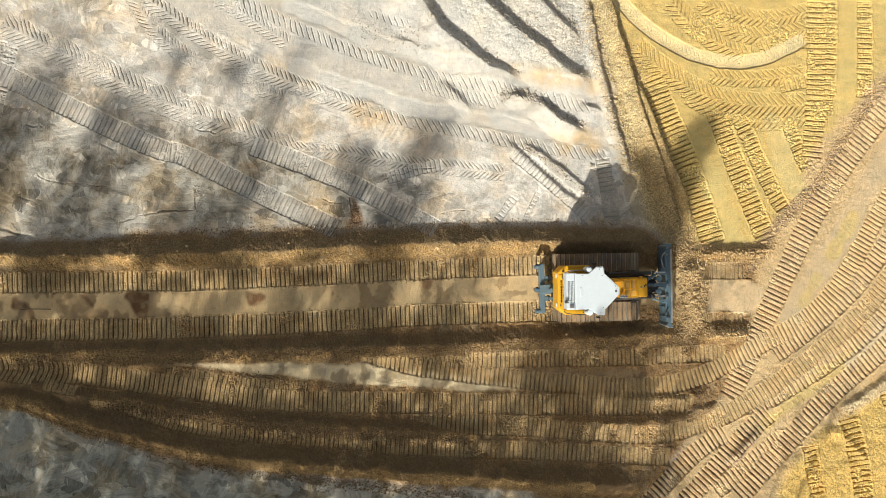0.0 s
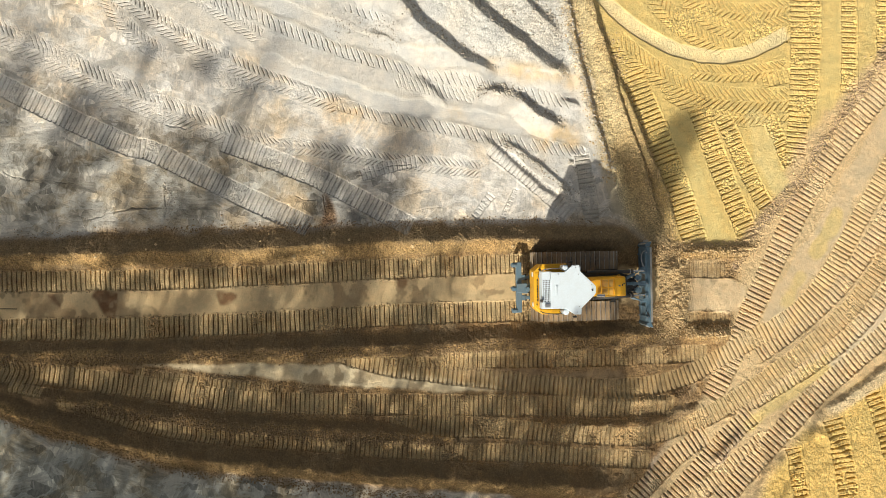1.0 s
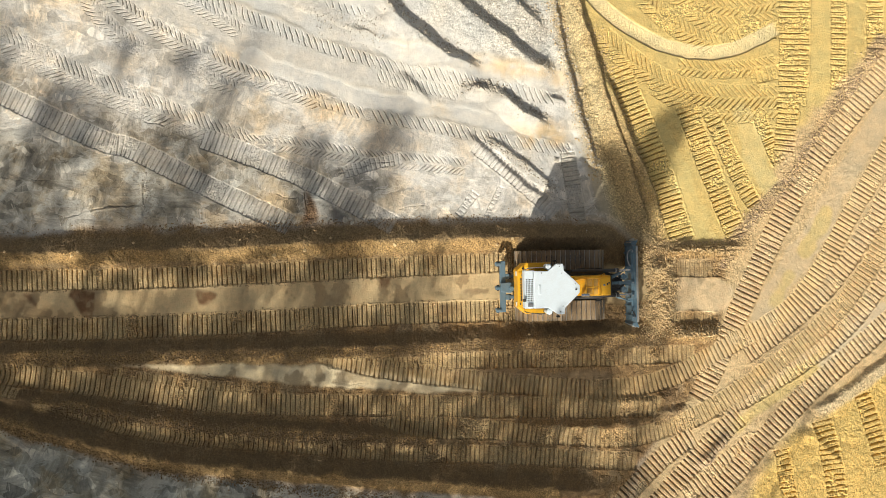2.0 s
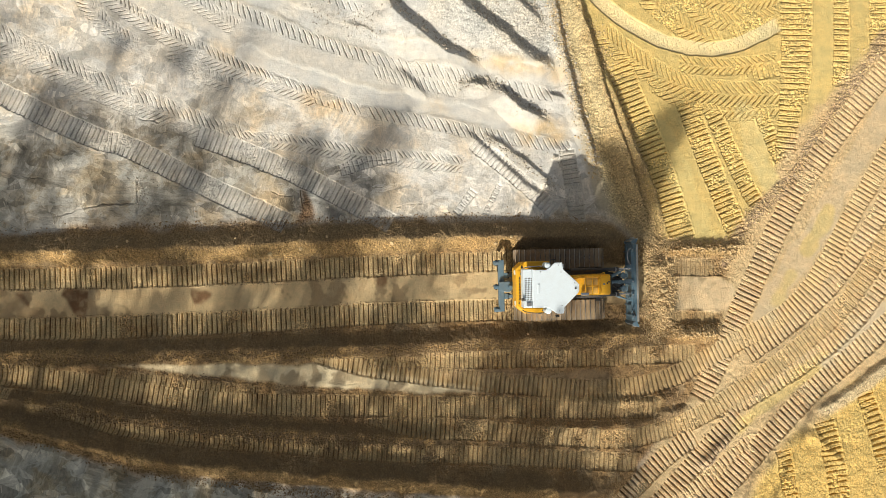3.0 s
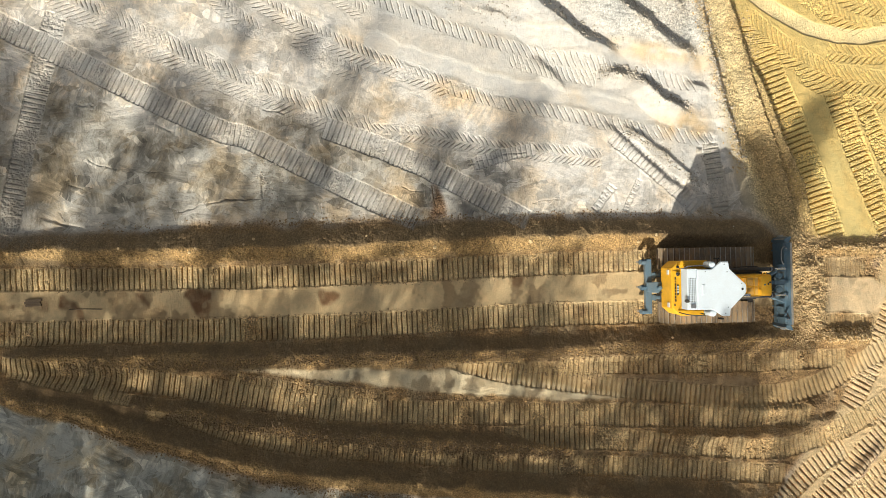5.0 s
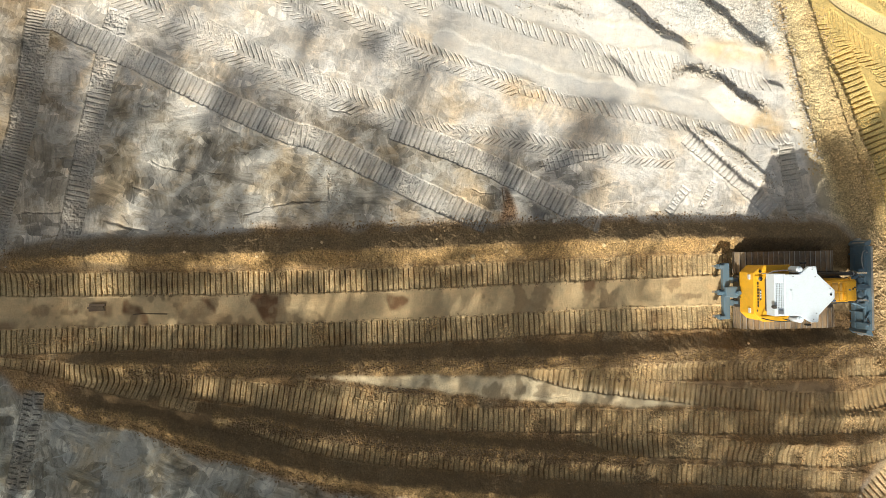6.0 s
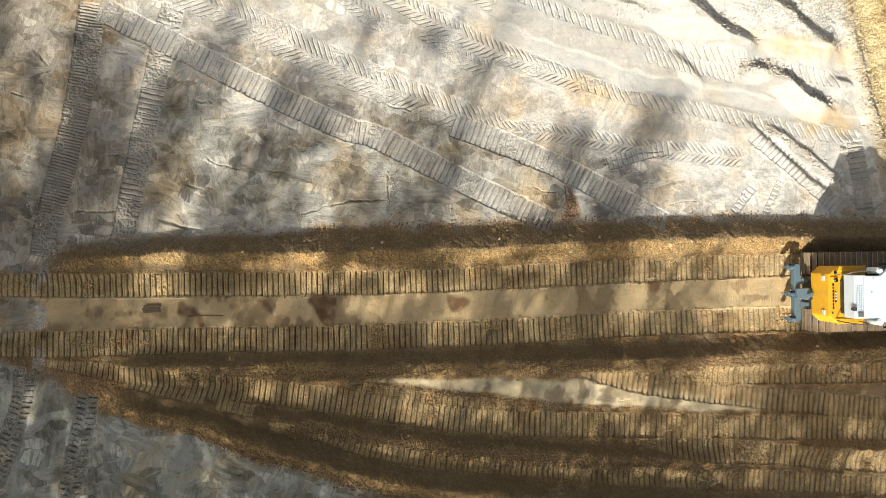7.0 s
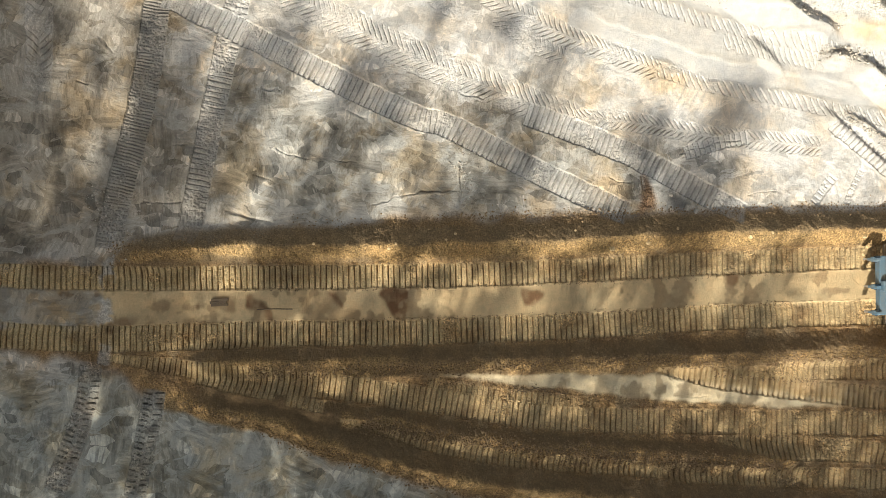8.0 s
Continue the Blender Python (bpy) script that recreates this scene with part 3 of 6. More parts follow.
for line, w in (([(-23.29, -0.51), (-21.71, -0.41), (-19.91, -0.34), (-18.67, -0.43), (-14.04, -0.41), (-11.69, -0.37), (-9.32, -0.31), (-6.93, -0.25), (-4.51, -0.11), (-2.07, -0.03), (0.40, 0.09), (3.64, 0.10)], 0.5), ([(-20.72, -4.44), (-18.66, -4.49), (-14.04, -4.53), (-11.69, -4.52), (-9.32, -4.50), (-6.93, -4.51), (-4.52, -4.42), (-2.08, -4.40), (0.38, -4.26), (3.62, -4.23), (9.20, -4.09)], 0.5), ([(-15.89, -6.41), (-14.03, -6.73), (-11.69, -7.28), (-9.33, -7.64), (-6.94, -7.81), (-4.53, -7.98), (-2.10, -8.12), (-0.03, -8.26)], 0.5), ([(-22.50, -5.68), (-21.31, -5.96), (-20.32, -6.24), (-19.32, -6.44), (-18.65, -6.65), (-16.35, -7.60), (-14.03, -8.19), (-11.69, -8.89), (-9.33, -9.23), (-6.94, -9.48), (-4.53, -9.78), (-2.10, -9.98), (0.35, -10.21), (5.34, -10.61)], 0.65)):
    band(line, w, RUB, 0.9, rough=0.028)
# spoil in front of the blade
ridge([(10.05, -0.55), (10.19, -1.54), (10.24, -2.55), (10.05, -3.45)], 0.30, 0.95, 0.75, (0.60, 0.44, 0.235), 0.05)
# steps and clod lines in the pale sand
STEP_SHADE = (0.34, 0.285, 0.21)
def step_line(line, h, l, r):
    ridge(line, h, l, r, None)
    # a thin dark line deepens each step's shadow in colour, with rougher soil
    band(line, 0.22, STEP_SHADE, 0.3, rough=0.026, soft=0.06)


step_line([(-2.76, 12.12), (-1.93, 11.00), (-1.19, 9.97), (-0.00, 8.94), (1.04, 8.21), (2.23, 7.77)], 0.40, 0.48, 1.6)
step_line([(-0.11, 12.18), (0.90, 11.05), (2.19, 9.87), (3.45, 8.99), (4.45, 8.08), (5.46, 7.56)], 0.40, 0.48, 1.6)
step_line([(2.56, 12.23), (3.51, 11.05), (4.21, 10.36), (5.07, 9.62)], 0.25, 0.30, 1.2)
step_line([(1.68, 6.92), (2.93, 6.86)], 0.24, 0.18, 0.6)
step_line([(3.06, 6.78), (3.56, 6.44), (4.31, 5.84), (5.24, 5.45)], 0.32, 0.22, 0.8)
step_line([(5.32, 6.55), (6.21, 6.26)], 0.22, 0.2, 0.6)
step_line([(-3.14, 9.44), (-1.91, 9.11)], 0.12, 0.2, 0.6)
step_line([(5.56, 4.25), (6.32, 4.08)], 0.16, 0.28, 0.6)
step_line([(-1.05, 7.44), (-0.44, 6.95), (0.18, 6.31)], 0.12, 0.18, 0.5)
step_line([(1.79, 4.93), (2.91, 3.94), (4.16, 2.87), (5.17, 2.04)], 0.14, 0.16, 0.5)
step_line([(2.79, 4.68), (4.17, 3.74), (5.55, 2.62)], 0.14, 0.16, 0.5)
for line, h, l, r in (
    ([(5.19, 12.54), (5.48, 11.33), (5.78, 9.78), (6.07, 8.52), (6.37, 7.27), (6.67, 6.01), (7.07, 4.76), (7.41, 3.50)], 0.28, 0.18, 0.5),
    ([(6.15, 12.56), (6.50, 11.35), (6.95, 9.54), (7.45, 8.04), (7.85, 6.53), (8.30, 5.27), (8.80, 3.76), (9.30, 2.25), (9.70, 0.98)], 0.44, 0.20, 0.6),
    ([(7.63, 8.29), (8.30, 6.28), (9.06, 4.26), (9.82, 2.75), (10.47, 0.73)], 0.38, 0.18, 0.5)):
    ridge(line, h, l, r, None)
    band(line, 0.35, (0.42, 0.30, 0.14), 0.6, rough=0.034)
ridge([(11.86, -9.72), (12.64, -8.97), (13.29, -8.30)], 0.24, 0.14, 0.4, (0.38, 0.27, 0.18))
ridge([(21.33, -4.45), (20.47, -5.20), (18.65, -6.44), (17.33, -7.30)][::-1], 0.22, 0.16, 0.7, (0.58, 0.45, 0.27), 0.02)
ridge([(18.62, -9.86), (17.06, -8.43), (16.01, -8.91), (14.43, -10.38)][::-1], 0.12, 0.3, 0.4, None)

# smooth swaths wiped by tyres, and thin tan silt that has washed over the pale ground
for line in ([(-7.40, 8.05), (-4.30, 7.00), (-2.40, 6.36), (0.15, 5.98), (2.30, 5.52), (4.60, 5.12), (6.40, 4.86)],
             [(-7.80, 10.85), (-6.10, 10.10), (-4.45, 9.46), (-2.80, 8.92), (-0.85, 8.42), (1.85, 7.92), (5.70, 7.20)]):
    band(line, 0.72, (0.76, 0.725, 0.665), 0.75, 0.0, 0.002, 0.10, 0.025)
SILT = (0.70, 0.51, 0.28)
for pts, share in (([(1.45, 8.18), (3.71, 8.01), (6.04, 7.53), (6.13, 7.03), (3.96, 7.26), (1.95, 7.79)], 0.75),
                   ([(4.20, 5.20), (5.46, 5.31), (6.68, 5.02), (6.73, 4.36), (5.46, 4.46), (4.45, 4.75)], 0.85),
                   ([(0.36, 6.22), (0.99, 5.98), (1.38, 5.29), (0.93, 5.18), (0.44, 5.68)], 0.5),
                   ([(-5.59, 6.42), (-4.49, 6.68), (-3.51, 6.19), (-3.76, 5.33), (-4.98, 5.56)], 0.55),
                   ([(-7.40, 6.65), (-6.44, 6.29), (-5.95, 5.19), (-6.92, 4.93), (-7.64, 5.79)], 0.5)):
    m = inside(pts, 0.45, 0.22) * np.clip(0.9 + 0.5 * field(0.4, 58, 4, 0.6), 0, 1)
    paint(share * m, SILT, None)

TERR = BASE + RIDGE
TERR = blur(TERR, 0.04)
H = TERR.copy()
H += RO * (field(0.16, 5, 2) * 1.0 + 0.9 * field(0.5, 6, 2))
J1, J2, WEAR = field(0.5, 31, 2), field(0.25, 32, 2), field(0.7, 33, 3)
CRUMB = 0.6 * field(0.12, 34) + 0.6 * field(0.066, 35)
BEAD = field(0.05, 36)
BLOT = field(0.6, 37, 4, 0.6)
PRINT_AT, PRINT_CUT = np.zeros((NY, NX)), np.zeros((NY, NX))    # count along the print, and how sharply it is cut


def track(pts, width, kind="bar", depth=0.045, wear=0.3, pitch=0.203, tone=None, share=0.5, sink=0.03, fade=0.0, rubble=1.0):
    """Prints of a crawler (bar) or of a tyre (chevron, slant, lug) along a line, over what lies there."""
    win, s, d, run = along(pts, width / 2 + 0.35, 24)
    a = np.abs(d)
    faint = kind != "bar" and rubble == 1
    half = width / 2 * (ease(-0.5 * fade, fade, s) if fade else 1.0)
    e = 1 - ease(-0.03, 0.025, a - half + 0.025 * J1[win] + 0.02 * CRUMB[win])
    e *= ease(-0.05, 0.05, s) * ease(-0.05, 0.05, run - s)
    # crumbled stretches, where the print has broken up
    broken = ease(0.2, 0.95, WEAR[win] + 1.1 * wear - 0.30)
    narrow = 0.030 if kind == "bar" and pitch < 0.21 and SOUTH < (win[0].start + win[0].stop) / 2 else 0.027 if pitch > 0.21 or SOUTH < (win[0].start + win[0].stop) / 2 else 0.0165
    depth = depth * (ease(-0.3 * fade, 0.6 * fade, s) if fade else 1.0)
    if kind == "bar":
        u = (s + (0.003 + 0.010 * wear) * J1[win] + 0.018 * broken * CRUMB[win] + (0.004 + 0.05 * wear) * d * J1[win] + 0.004 * CRUMB[win]) / pitch
        f = np.abs(u - np.round(u)) * pitch
        pad = np.sin(np.floor(u + 0.5) * 12.9898 + width * 7) * 43758.5453
        pad = pad - np.floor(pad) - 0.5
        lean = (u - np.round(u)) * pad
        groove = np.exp(-((f / (narrow * (1 + 0.25 * J2[win]))) ** 2)) * (1 + 0.35 * pad + 0.45 * CRUMB[win] + 0.3 * J2[win])
        keep = np.clip(1.12 - 0.9 * broken, 0.12, 1.1)
        shape = -depth * groove * keep + 0.014 * pad + 0.03 * lean + rubble * ((0.009 + (0.034 if narrow < 0.025 else 0.016) * broken) * CRUMB[win] + (0.014 if narrow < 0.025 else 0.009) * BEAD[win])
    else:
        slope = {"chevron": 0.95 * a, "lug": 0.12 * a, "slant": 0.75 * d}[kind]
        u = (s + slope + 0.02 * J1[win] + (0.026 if faint else 0.014) * CRUMB[win] + (0.10 if faint else 0.04) * d * J1[win]) / pitch + (0.5 * (d > 0) if kind != "slant" else 0)
        f = (u - np.round(u)) * pitch
        keep = np.clip(1.15 - 1.0 * broken - 0.15 * wear, 0.0, 1.1)
        dice = np.sin(np.round(u) * 78.233 + width * 11 + 3 * (d > 0)) * 43758.5453
        dice = dice - np.floor(dice)
        lug = np.exp(-((f / (0.8 * narrow)) ** 2)) * (ease(0.02, 0.09, a) if kind != "slant" else 1) * (0.8 + 0.35 * dice) * (1 - ease(-0.06, 0.02, a - half * (0.72 + 0.28 * dice)))
        shape = -1.5 * depth * lug * keep * (1 + 0.5 * J2[win]) + 0.10 * depth * np.exp(-(((f - 0.055) / 0.03) ** 2)) * keep + rubble * ((0.003 + 0.009 * broken) * CRUMB[win] + 0.003 * BEAD[win])
    on = e > 0.5
    PRINT_AT[win] = np.where(on, u, PRINT_AT[win])
    cut = keep * (1.0 if kind == "bar" else ease(0.05, 0.1, a) * (0.8 + 0.35 * dice)) * np.clip(depth / 0.08, 0.3, 1.2)
    PRINT_CUT[win] = np.where(on, np.where(e > 0.95, cut, 0), PRINT_CUT[win])
    near = np.exp(-(((a - half - 0.035) / 0.045) ** 2)) * (a < 50)
    H[win] = H[win] * (1 - e) + e * (TERR[win] - (sink if kind == "bar" else 0.003 if faint else 0.012) + shape + 0.3 * RO[win] * J2[win]) + (0.003 if faint else 0.008 if kind != "bar" else 0.008 if narrow > 0.025 and pitch < 0.21 else 0.04) * near * np.clip(0.1 + 0.7 * J2[win] + 0.9 * CRUMB[win], 0, 2)
    soft = kind != "bar" and rubble == 1 or narrow > 0.025 and pitch < 0.21
    RO[win] += e * ((0.007 + 0.006 * broken if soft else 0.015 + 0.015 * broken) - RO[win]) * 0.9
    if tone:
        paint(e * share * (1 - 0.35 * broken) * np.clip(0.98 + 0.6 * BLOT[win], 0.1, 1.2), tone, None, None, win)
    K[win] *= 1 - (0.65 if kind == "bar" else 0.3 if faint else 0.4) * e


# tyres and crawlers over the grey clay
GT = (0.54, 0.50, 0.44)
track([(-26.90, 8.94), (-26.76, 7.14), (-26.96, 5.34)], 0.95, "chevron", 0.03, 0.7, 0.26, GT)
track([(-22.69, 9.01), (-22.96, 6.99), (-23.16, 5.37), (-23.48, 3.96), (-23.97, 2.35), (-24.35, 0.54), (-24.46, -0.26)], 0.95, "bar", 0.042, 0.95, 0.115, GT, 0.2, rubble=2.0)
track([(-19.80, 9.06), (-20.26, 7.43), (-20.55, 5.80), (-20.91, 3.97), (-21.31, 1.95), (-21.70, -0.07)], 0.85, "bar", 0.045, 0.9, 0.19, GT, 0.2, rubble=1.6)
track([(-25.05, -4.27), (-25.05, -5.47), (-25.64, -7.06), (-26.32, -8.84)], 0.8, "lug", 0.055, 0.32, 0.20, (0.34, 0.30, 0.25), 0.7, rubble=2.5)
track([(-22.80, -5.30), (-23.13, -6.90), (-23.53, -9.10)], 0.8, "lug", 0.055, 0.38, 0.20, (0.32, 0.30, 0.26), 0.6, rubble=2.5)
track([(-26.52, -5.85), (-26.90, -7.44)], 0.4, "lug", 0.03, 0.8, 0.26, (0.22, 0.215, 0.20), 0.6)
track([(-14.52, 11.16), (-13.81, 9.60), (-12.99, 8.76), (-11.93, 8.41)], 0.8, "chevron", 0.03, 0.75, 0.205)
track([(-10.50, 8.31), (-9.31, 7.35), (-8.12, 6.75)], 0.9, "chevron", 0.032, 0.62, 0.205)
track([(-10.86, 11.10), (-9.31, 10.16), (-7.87, 9.20)], 0.8, "chevron", 0.035, 0.6, 0.205)
track([(-20.07, 9.86), (-18.69, 9.21), (-16.38, 8.09), (-14.04, 6.91), (-11.69, 5.96), (-9.79, 5.20), (-7.64, 4.38)], 1.25, "chevron", 0.042, 0.48, 0.225)
track([(-7.64, 4.48), (-6.19, 4.49), (-4.50, 4.25), (-2.54, 3.84), (0.02, 3.68), (1.66, 3.48)], 0.75, "chevron", 0.05, 0.4, 0.205)
track([(-3.52, 3.22), (-2.05, 3.77), (-1.07, 3.85)], 0.5, "bar", 0.03, 0.6, 0.203)
track([(-13.93, 11.05), (-11.69, 9.46), (-9.79, 8.37), (-8.11, 7.56), (-6.43, 6.99), (-4.49, 6.27)], 0.85, "chevron", 0.05, 0.36, 0.225)
track([(-4.60, 6.36), (-4.49, 6.33), (-2.54, 5.72), (0.03, 5.34), (2.17, 4.86), (4.43, 4.51), (6.32, 4.26)], 0.58, "slant", 0.05, 0.42, 0.28)
track([(-10.03, 11.12), (-8.11, 10.18), (-6.42, 9.39), (-4.73, 8.75), (-3.02, 8.21), (-1.05, 7.69), (1.68, 7.22), (5.70, 6.46)], 0.58, "slant", 0.055, 0.42, 0.28)
track([(-2.04, 7.43), (0.04, 6.83), (1.43, 6.67)], 0.6, "slant", 0.035, 0.6, 0.205)
track([(-4.23, 10.56), (-2.52, 10.02)], 0.4, "slant", 0.04, 0.4, 0.3)
track([(2.17, 4.43), (4.41, 2.62), (5.67, 1.49)], 0.7, "bar", 0.04, 0.6, 0.203)
track([(6.20, 4.13), (6.44, 3.00), (6.68, 0.99)], 0.7, "bar", 0.05, 0.5, 0.203, (0.46, 0.42, 0.35), 0.6)
track([(-22.49, 8.85), (-20.30, 7.79), (-18.30, 6.80), (-16.28, 5.80), (-14.25, 4.80), (-12.52, 4.07), (-13.22, 4.69), (-11.69, 3.86), (-10.51, 3.25), (-8.60, 2.29), (-6.92, 1.51), (-5.77, 0.97)], 0.90, "bar", 0.050, 0.42, 0.203, (0.60, 0.565, 0.51), 0.5)
track([(-9.43, 4.67), (-8.12, 4.19), (-6.44, 3.56), (-4.50, 2.68), (-3.04, 1.85), (-1.37, 0.96)], 0.88, "bar", 0.050, 0.40, 0.203, (0.60, 0.565, 0.51), 0.5)
track([(2.15, 2.37), (1.40, 1.37)], 0.35, "bar", 0.016, 0.75, 0.2)
track([(3.28, 2.62), (2.65, 1.37)], 0.25, "bar", 0.016, 0.75, 0.2)

# prints in the yellow sand
track([(9.46, 11.34), (10.48, 10.03), (11.63, 9.44), (12.92, 9.01)], 1.0, "chevron", 0.075, 0.40, 0.27, rubble=2.0)
track([(10.87, 11.37), (12.02, 10.00), (13.31, 9.65), (16.19, 10.33)], 0.9, "chevron", 0.075, 0.40, 0.27, rubble=2.0)
track([(11.00, 11.30), (13.58, 10.49), (15.94, 11.04)], 0.8, "chevron", 0.075, 0.35, 0.27, rubble=2.0)
track([(13.57, 9.27), (14.62, 9.92), (16.18, 9.57)], 0.7, "bar", 0.060, 0.6, 0.25, rubble=2.0)
track([(11.23, 7.98), (13.30, 7.75), (15.65, 8.16)], 0.8, "chevron", 0.075, 0.45, 0.27, rubble=2.0)
track([(14.59, 7.51), (16.17, 7.91)], 0.6, "bar", 0.072, 0.5, 0.25, rubble=2.0)
track([(10.20, 7.08), (11.73, 6.12), (13.28, 5.83), (15.76, 6.10)], 0.9, "chevron", 0.075, 0.40, 0.27, rubble=2.0)
track([(7.79, 9.18), (8.93, 8.32), (10.46, 7.21), (12.25, 6.73), (14.07, 6.59), (15.76, 6.71)], 1.15, "chevron", 0.075, 0.25, 0.27, rubble=2.0)
track([(8.47, 7.94), (9.17, 6.19), (9.85, 4.57), (10.52, 2.82), (11.32, 0.31)], 1.1, "bar", 0.086, 0.47, 0.22)
track([(11.53, 6.22), (12.11, 4.71), (12.61, 3.33), (13.12, 2.19), (13.80, 0.48)], 0.95, "bar", 0.086, 0.52, 0.22, rubble=2.0)
track([(12.71, 5.85), (13.40, 4.34), (13.98, 2.95), (14.67, 1.82)], 0.75, "bar", 0.086, 0.57, 0.22, rubble=2.0)
track([(14.97, 5.61), (15.48, 4.48), (15.81, 3.72)], 0.6, "bar", 0.081, 0.62, 0.22, rubble=2.0)
track([(16.36, 11.48), (16.33, 8.55), (16.28, 6.00), (16.03, 4.10)], 0.95, "bar", 0.086, 0.42, 0.24, rubble=2.0)
track([(17.04, 11.49), (17.02, 8.81), (16.81, 6.26)], 0.45, "bar", 0.084, 0.45, 0.24, rubble=2.0)
track([(18.63, 11.52), (18.61, 9.09), (18.53, 7.04)], 0.7, "bar", 0.081, 0.42, 0.24, rubble=2.0)
track([(20.34, 11.56), (20.31, 8.86)], 0.8, "bar", 0.081, 0.47, 0.24, rubble=2.0)
track([(17.64, -7.81), (18.05, -9.21), (18.39, -11.49)], 0.9, "bar", 0.099, 0.3, 0.25, rubble=2.0)
track([(15.74, -9.03), (15.99, -10.17), (16.19, -11.43)], 0.7, "bar", 0.099, 0.4, 0.25, rubble=2.0)
track([(19.45, -6.45), (20.09, -8.24), (20.47, -10.03)], 0.8, "bar", 0.099, 0.4, 0.25, rubble=2.0)
# a wide tyre's smooth swath, pressed in
win, s, d, run = along([(6.17, 12.21), (7.05, 11.37), (7.88, 10.51), (9.20, 9.58), (10.73, 8.88), (12.27, 8.62), (13.57, 8.76), (14.87, 9.29), (15.87, 9.84)], 0.8)
e = (1 - ease(0.27, 0.36, np.abs(d) + 0.02 * J1[win])) * ease(0, 0.3, run - s)
tread = (s + 0.5 * np.abs(d) + 0.1 * (d > 0)) / 0.21
H[win] = H[win] * (1 - e) + e * (TERR[win] - 0.075 + 0.05 * ease(-0.1, 0.4, d) - 0.014 * np.exp(-(((tread - np.round(tread)) * 0.21 / 0.03) ** 2)) * (np.abs(d) < 0.16) + 0.004 * CRUMB[win])
paint(0.65 * e, (0.86, 0.71, 0.42), 0.0, 0.004, win)

# prints on the road
RT = (0.74, 0.56, 0.335)
track([(21.60, 9.05), (20.12, 7.17), (18.49, 5.14), (17.19, 3.54), (16.11, 1.61), (15.19, -0.05), (14.39, -1.83), (13.69, -3.22), (13.05, -4.61), (12.52, -5.86), (11.99, -6.74)], 1.0, "bar", 0.138, 0.30, 0.22, RT)
track([(14.20, -4.78), (14.68, -4.42), (16.00, -3.62), (17.47, -2.36), (18.63, -1.22), (19.50, 0.07), (20.26, 1.35), (21.50, 3.40)], 0.85, "bar", 0.13, 0.38, 0.22, RT)
track([(12.70, -7.48), (13.34, -7.19), (14.92, -6.41), (16.51, -5.42), (18.11, -4.42), (19.46, -3.15), (20.22, -2.13), (21.40, -0.60)], 0.75, "bar", 0.11, 0.5, 0.22, RT, fade=1.5)

# prints in the fill, older passes first
BT = (0.62, 0.445, 0.225)
track([(-18.12, -5.66), (-16.81, -5.94)], 0.4, "bar", 0.051, 0.4, 0.203, BT, 0.65)
track([(-21.51, -4.87), (-19.72, -5.24), (-18.52, -5.47)], 0.35, "bar", 0.051, 0.5, 0.203, BT, 0.65)
track([(-16.24, -6.41), (-15.20, -6.59), (-14.03, -6.95), (-12.87, -7.31), (-11.69, -7.64), (-9.33, -7.98), (-6.94, -8.22), (-4.53, -8.44)], 0.62, "bar", 0.065, 0.3, 0.203, BT, 0.65, fade=3.0)
track([(-5.02, -8.41), (-2.10, -8.64), (0.36, -8.79), (2.84, -8.92), (5.35, -9.10), (7.37, -9.27), (9.16, -9.38)], 0.78, "bar", 0.067, 0.3, 0.203, BT, 0.65, fade=1.5)
track([(-2.34, -7.36), (0.37, -7.68), (2.85, -7.90), (5.35, -8.13), (7.89, -8.35), (9.19, -8.37), (10.48, -8.02), (12.04, -7.55), (13.34, -6.81), (14.66, -5.85), (15.85, -5.02), (17.19, -4.02), (18.53, -2.88), (19.61, -1.61), (20.24, -0.45), (21.50, 1.60)], 0.85, "bar", 0.077, 0.25, 0.203, BT, 0.65, fade=2.5)
track([(-13.10, -5.31), (-10.98, -5.73), (-8.85, -5.96), (-6.94, -6.21)], 0.75, "bar", 0.061, 0.6, 0.203, BT, 0.65)
track([(-24.47, -4.12), (-22.30, -4.46), (-20.32, -4.74), (-18.72, -4.94), (-16.36, -5.29), (-14.03, -5.61), (-11.69, -6.03), (-9.33, -6.43), (-6.94, -6.62), (-4.53, -6.66), (-0.03, -6.81), (2.85, -6.87), (5.36, -6.94), (7.90, -7.03), (10.20, -6.97)], 0.9, "bar", 0.077, 0.2, 0.203, BT, 0.65, fade=6.0)
track([(-4.04, -4.89), (-2.08, -4.94), (-0.02, -4.92)], 0.5, "bar", 0.061, 0.55, 0.203, BT, 0.65)
track([(-0.12, -4.87), (2.86, -4.84), (5.38, -4.82), (7.91, -4.81), (11.77, -4.68)], 0.76, "bar", 0.072, 0.22, 0.203, BT, 0.65)
track([(-4.60, -4.80), (-4.00, -4.88), (-2.33, -5.12), (-0.86, -5.36), (0.37, -5.54), (1.61, -5.66), (2.86, -5.80), (4.11, -5.95), (5.37, -6.09), (6.63, -6.19), (7.90, -6.26), (9.18, -6.13), (9.98, -6.14), (11.28, -5.59), (12.84, -4.65), (14.29, -3.95), (15.74, -3.24), (17.13, -1.97), (18.10, -0.31), (19.25, 1.69), (20.29, 3.42), (21.50, 5.40)], 0.84, "bar", 0.077, 0.22, 0.203, BT, 0.5, fade=3.0)
track([(14.37, -8.68), (13.58, -9.17), (12.40, -10.28), (11.36, -11.01)], 0.75, "bar", 0.13, 0.6, 0.22, RT)
track([(13.86, -7.53), (12.94, -8.20), (12.07, -9.14), (11.23, -10.18), (10.46, -10.91), (9.90, -11.50)], 0.88, "bar", 0.157, 0.22, 0.22, RT)
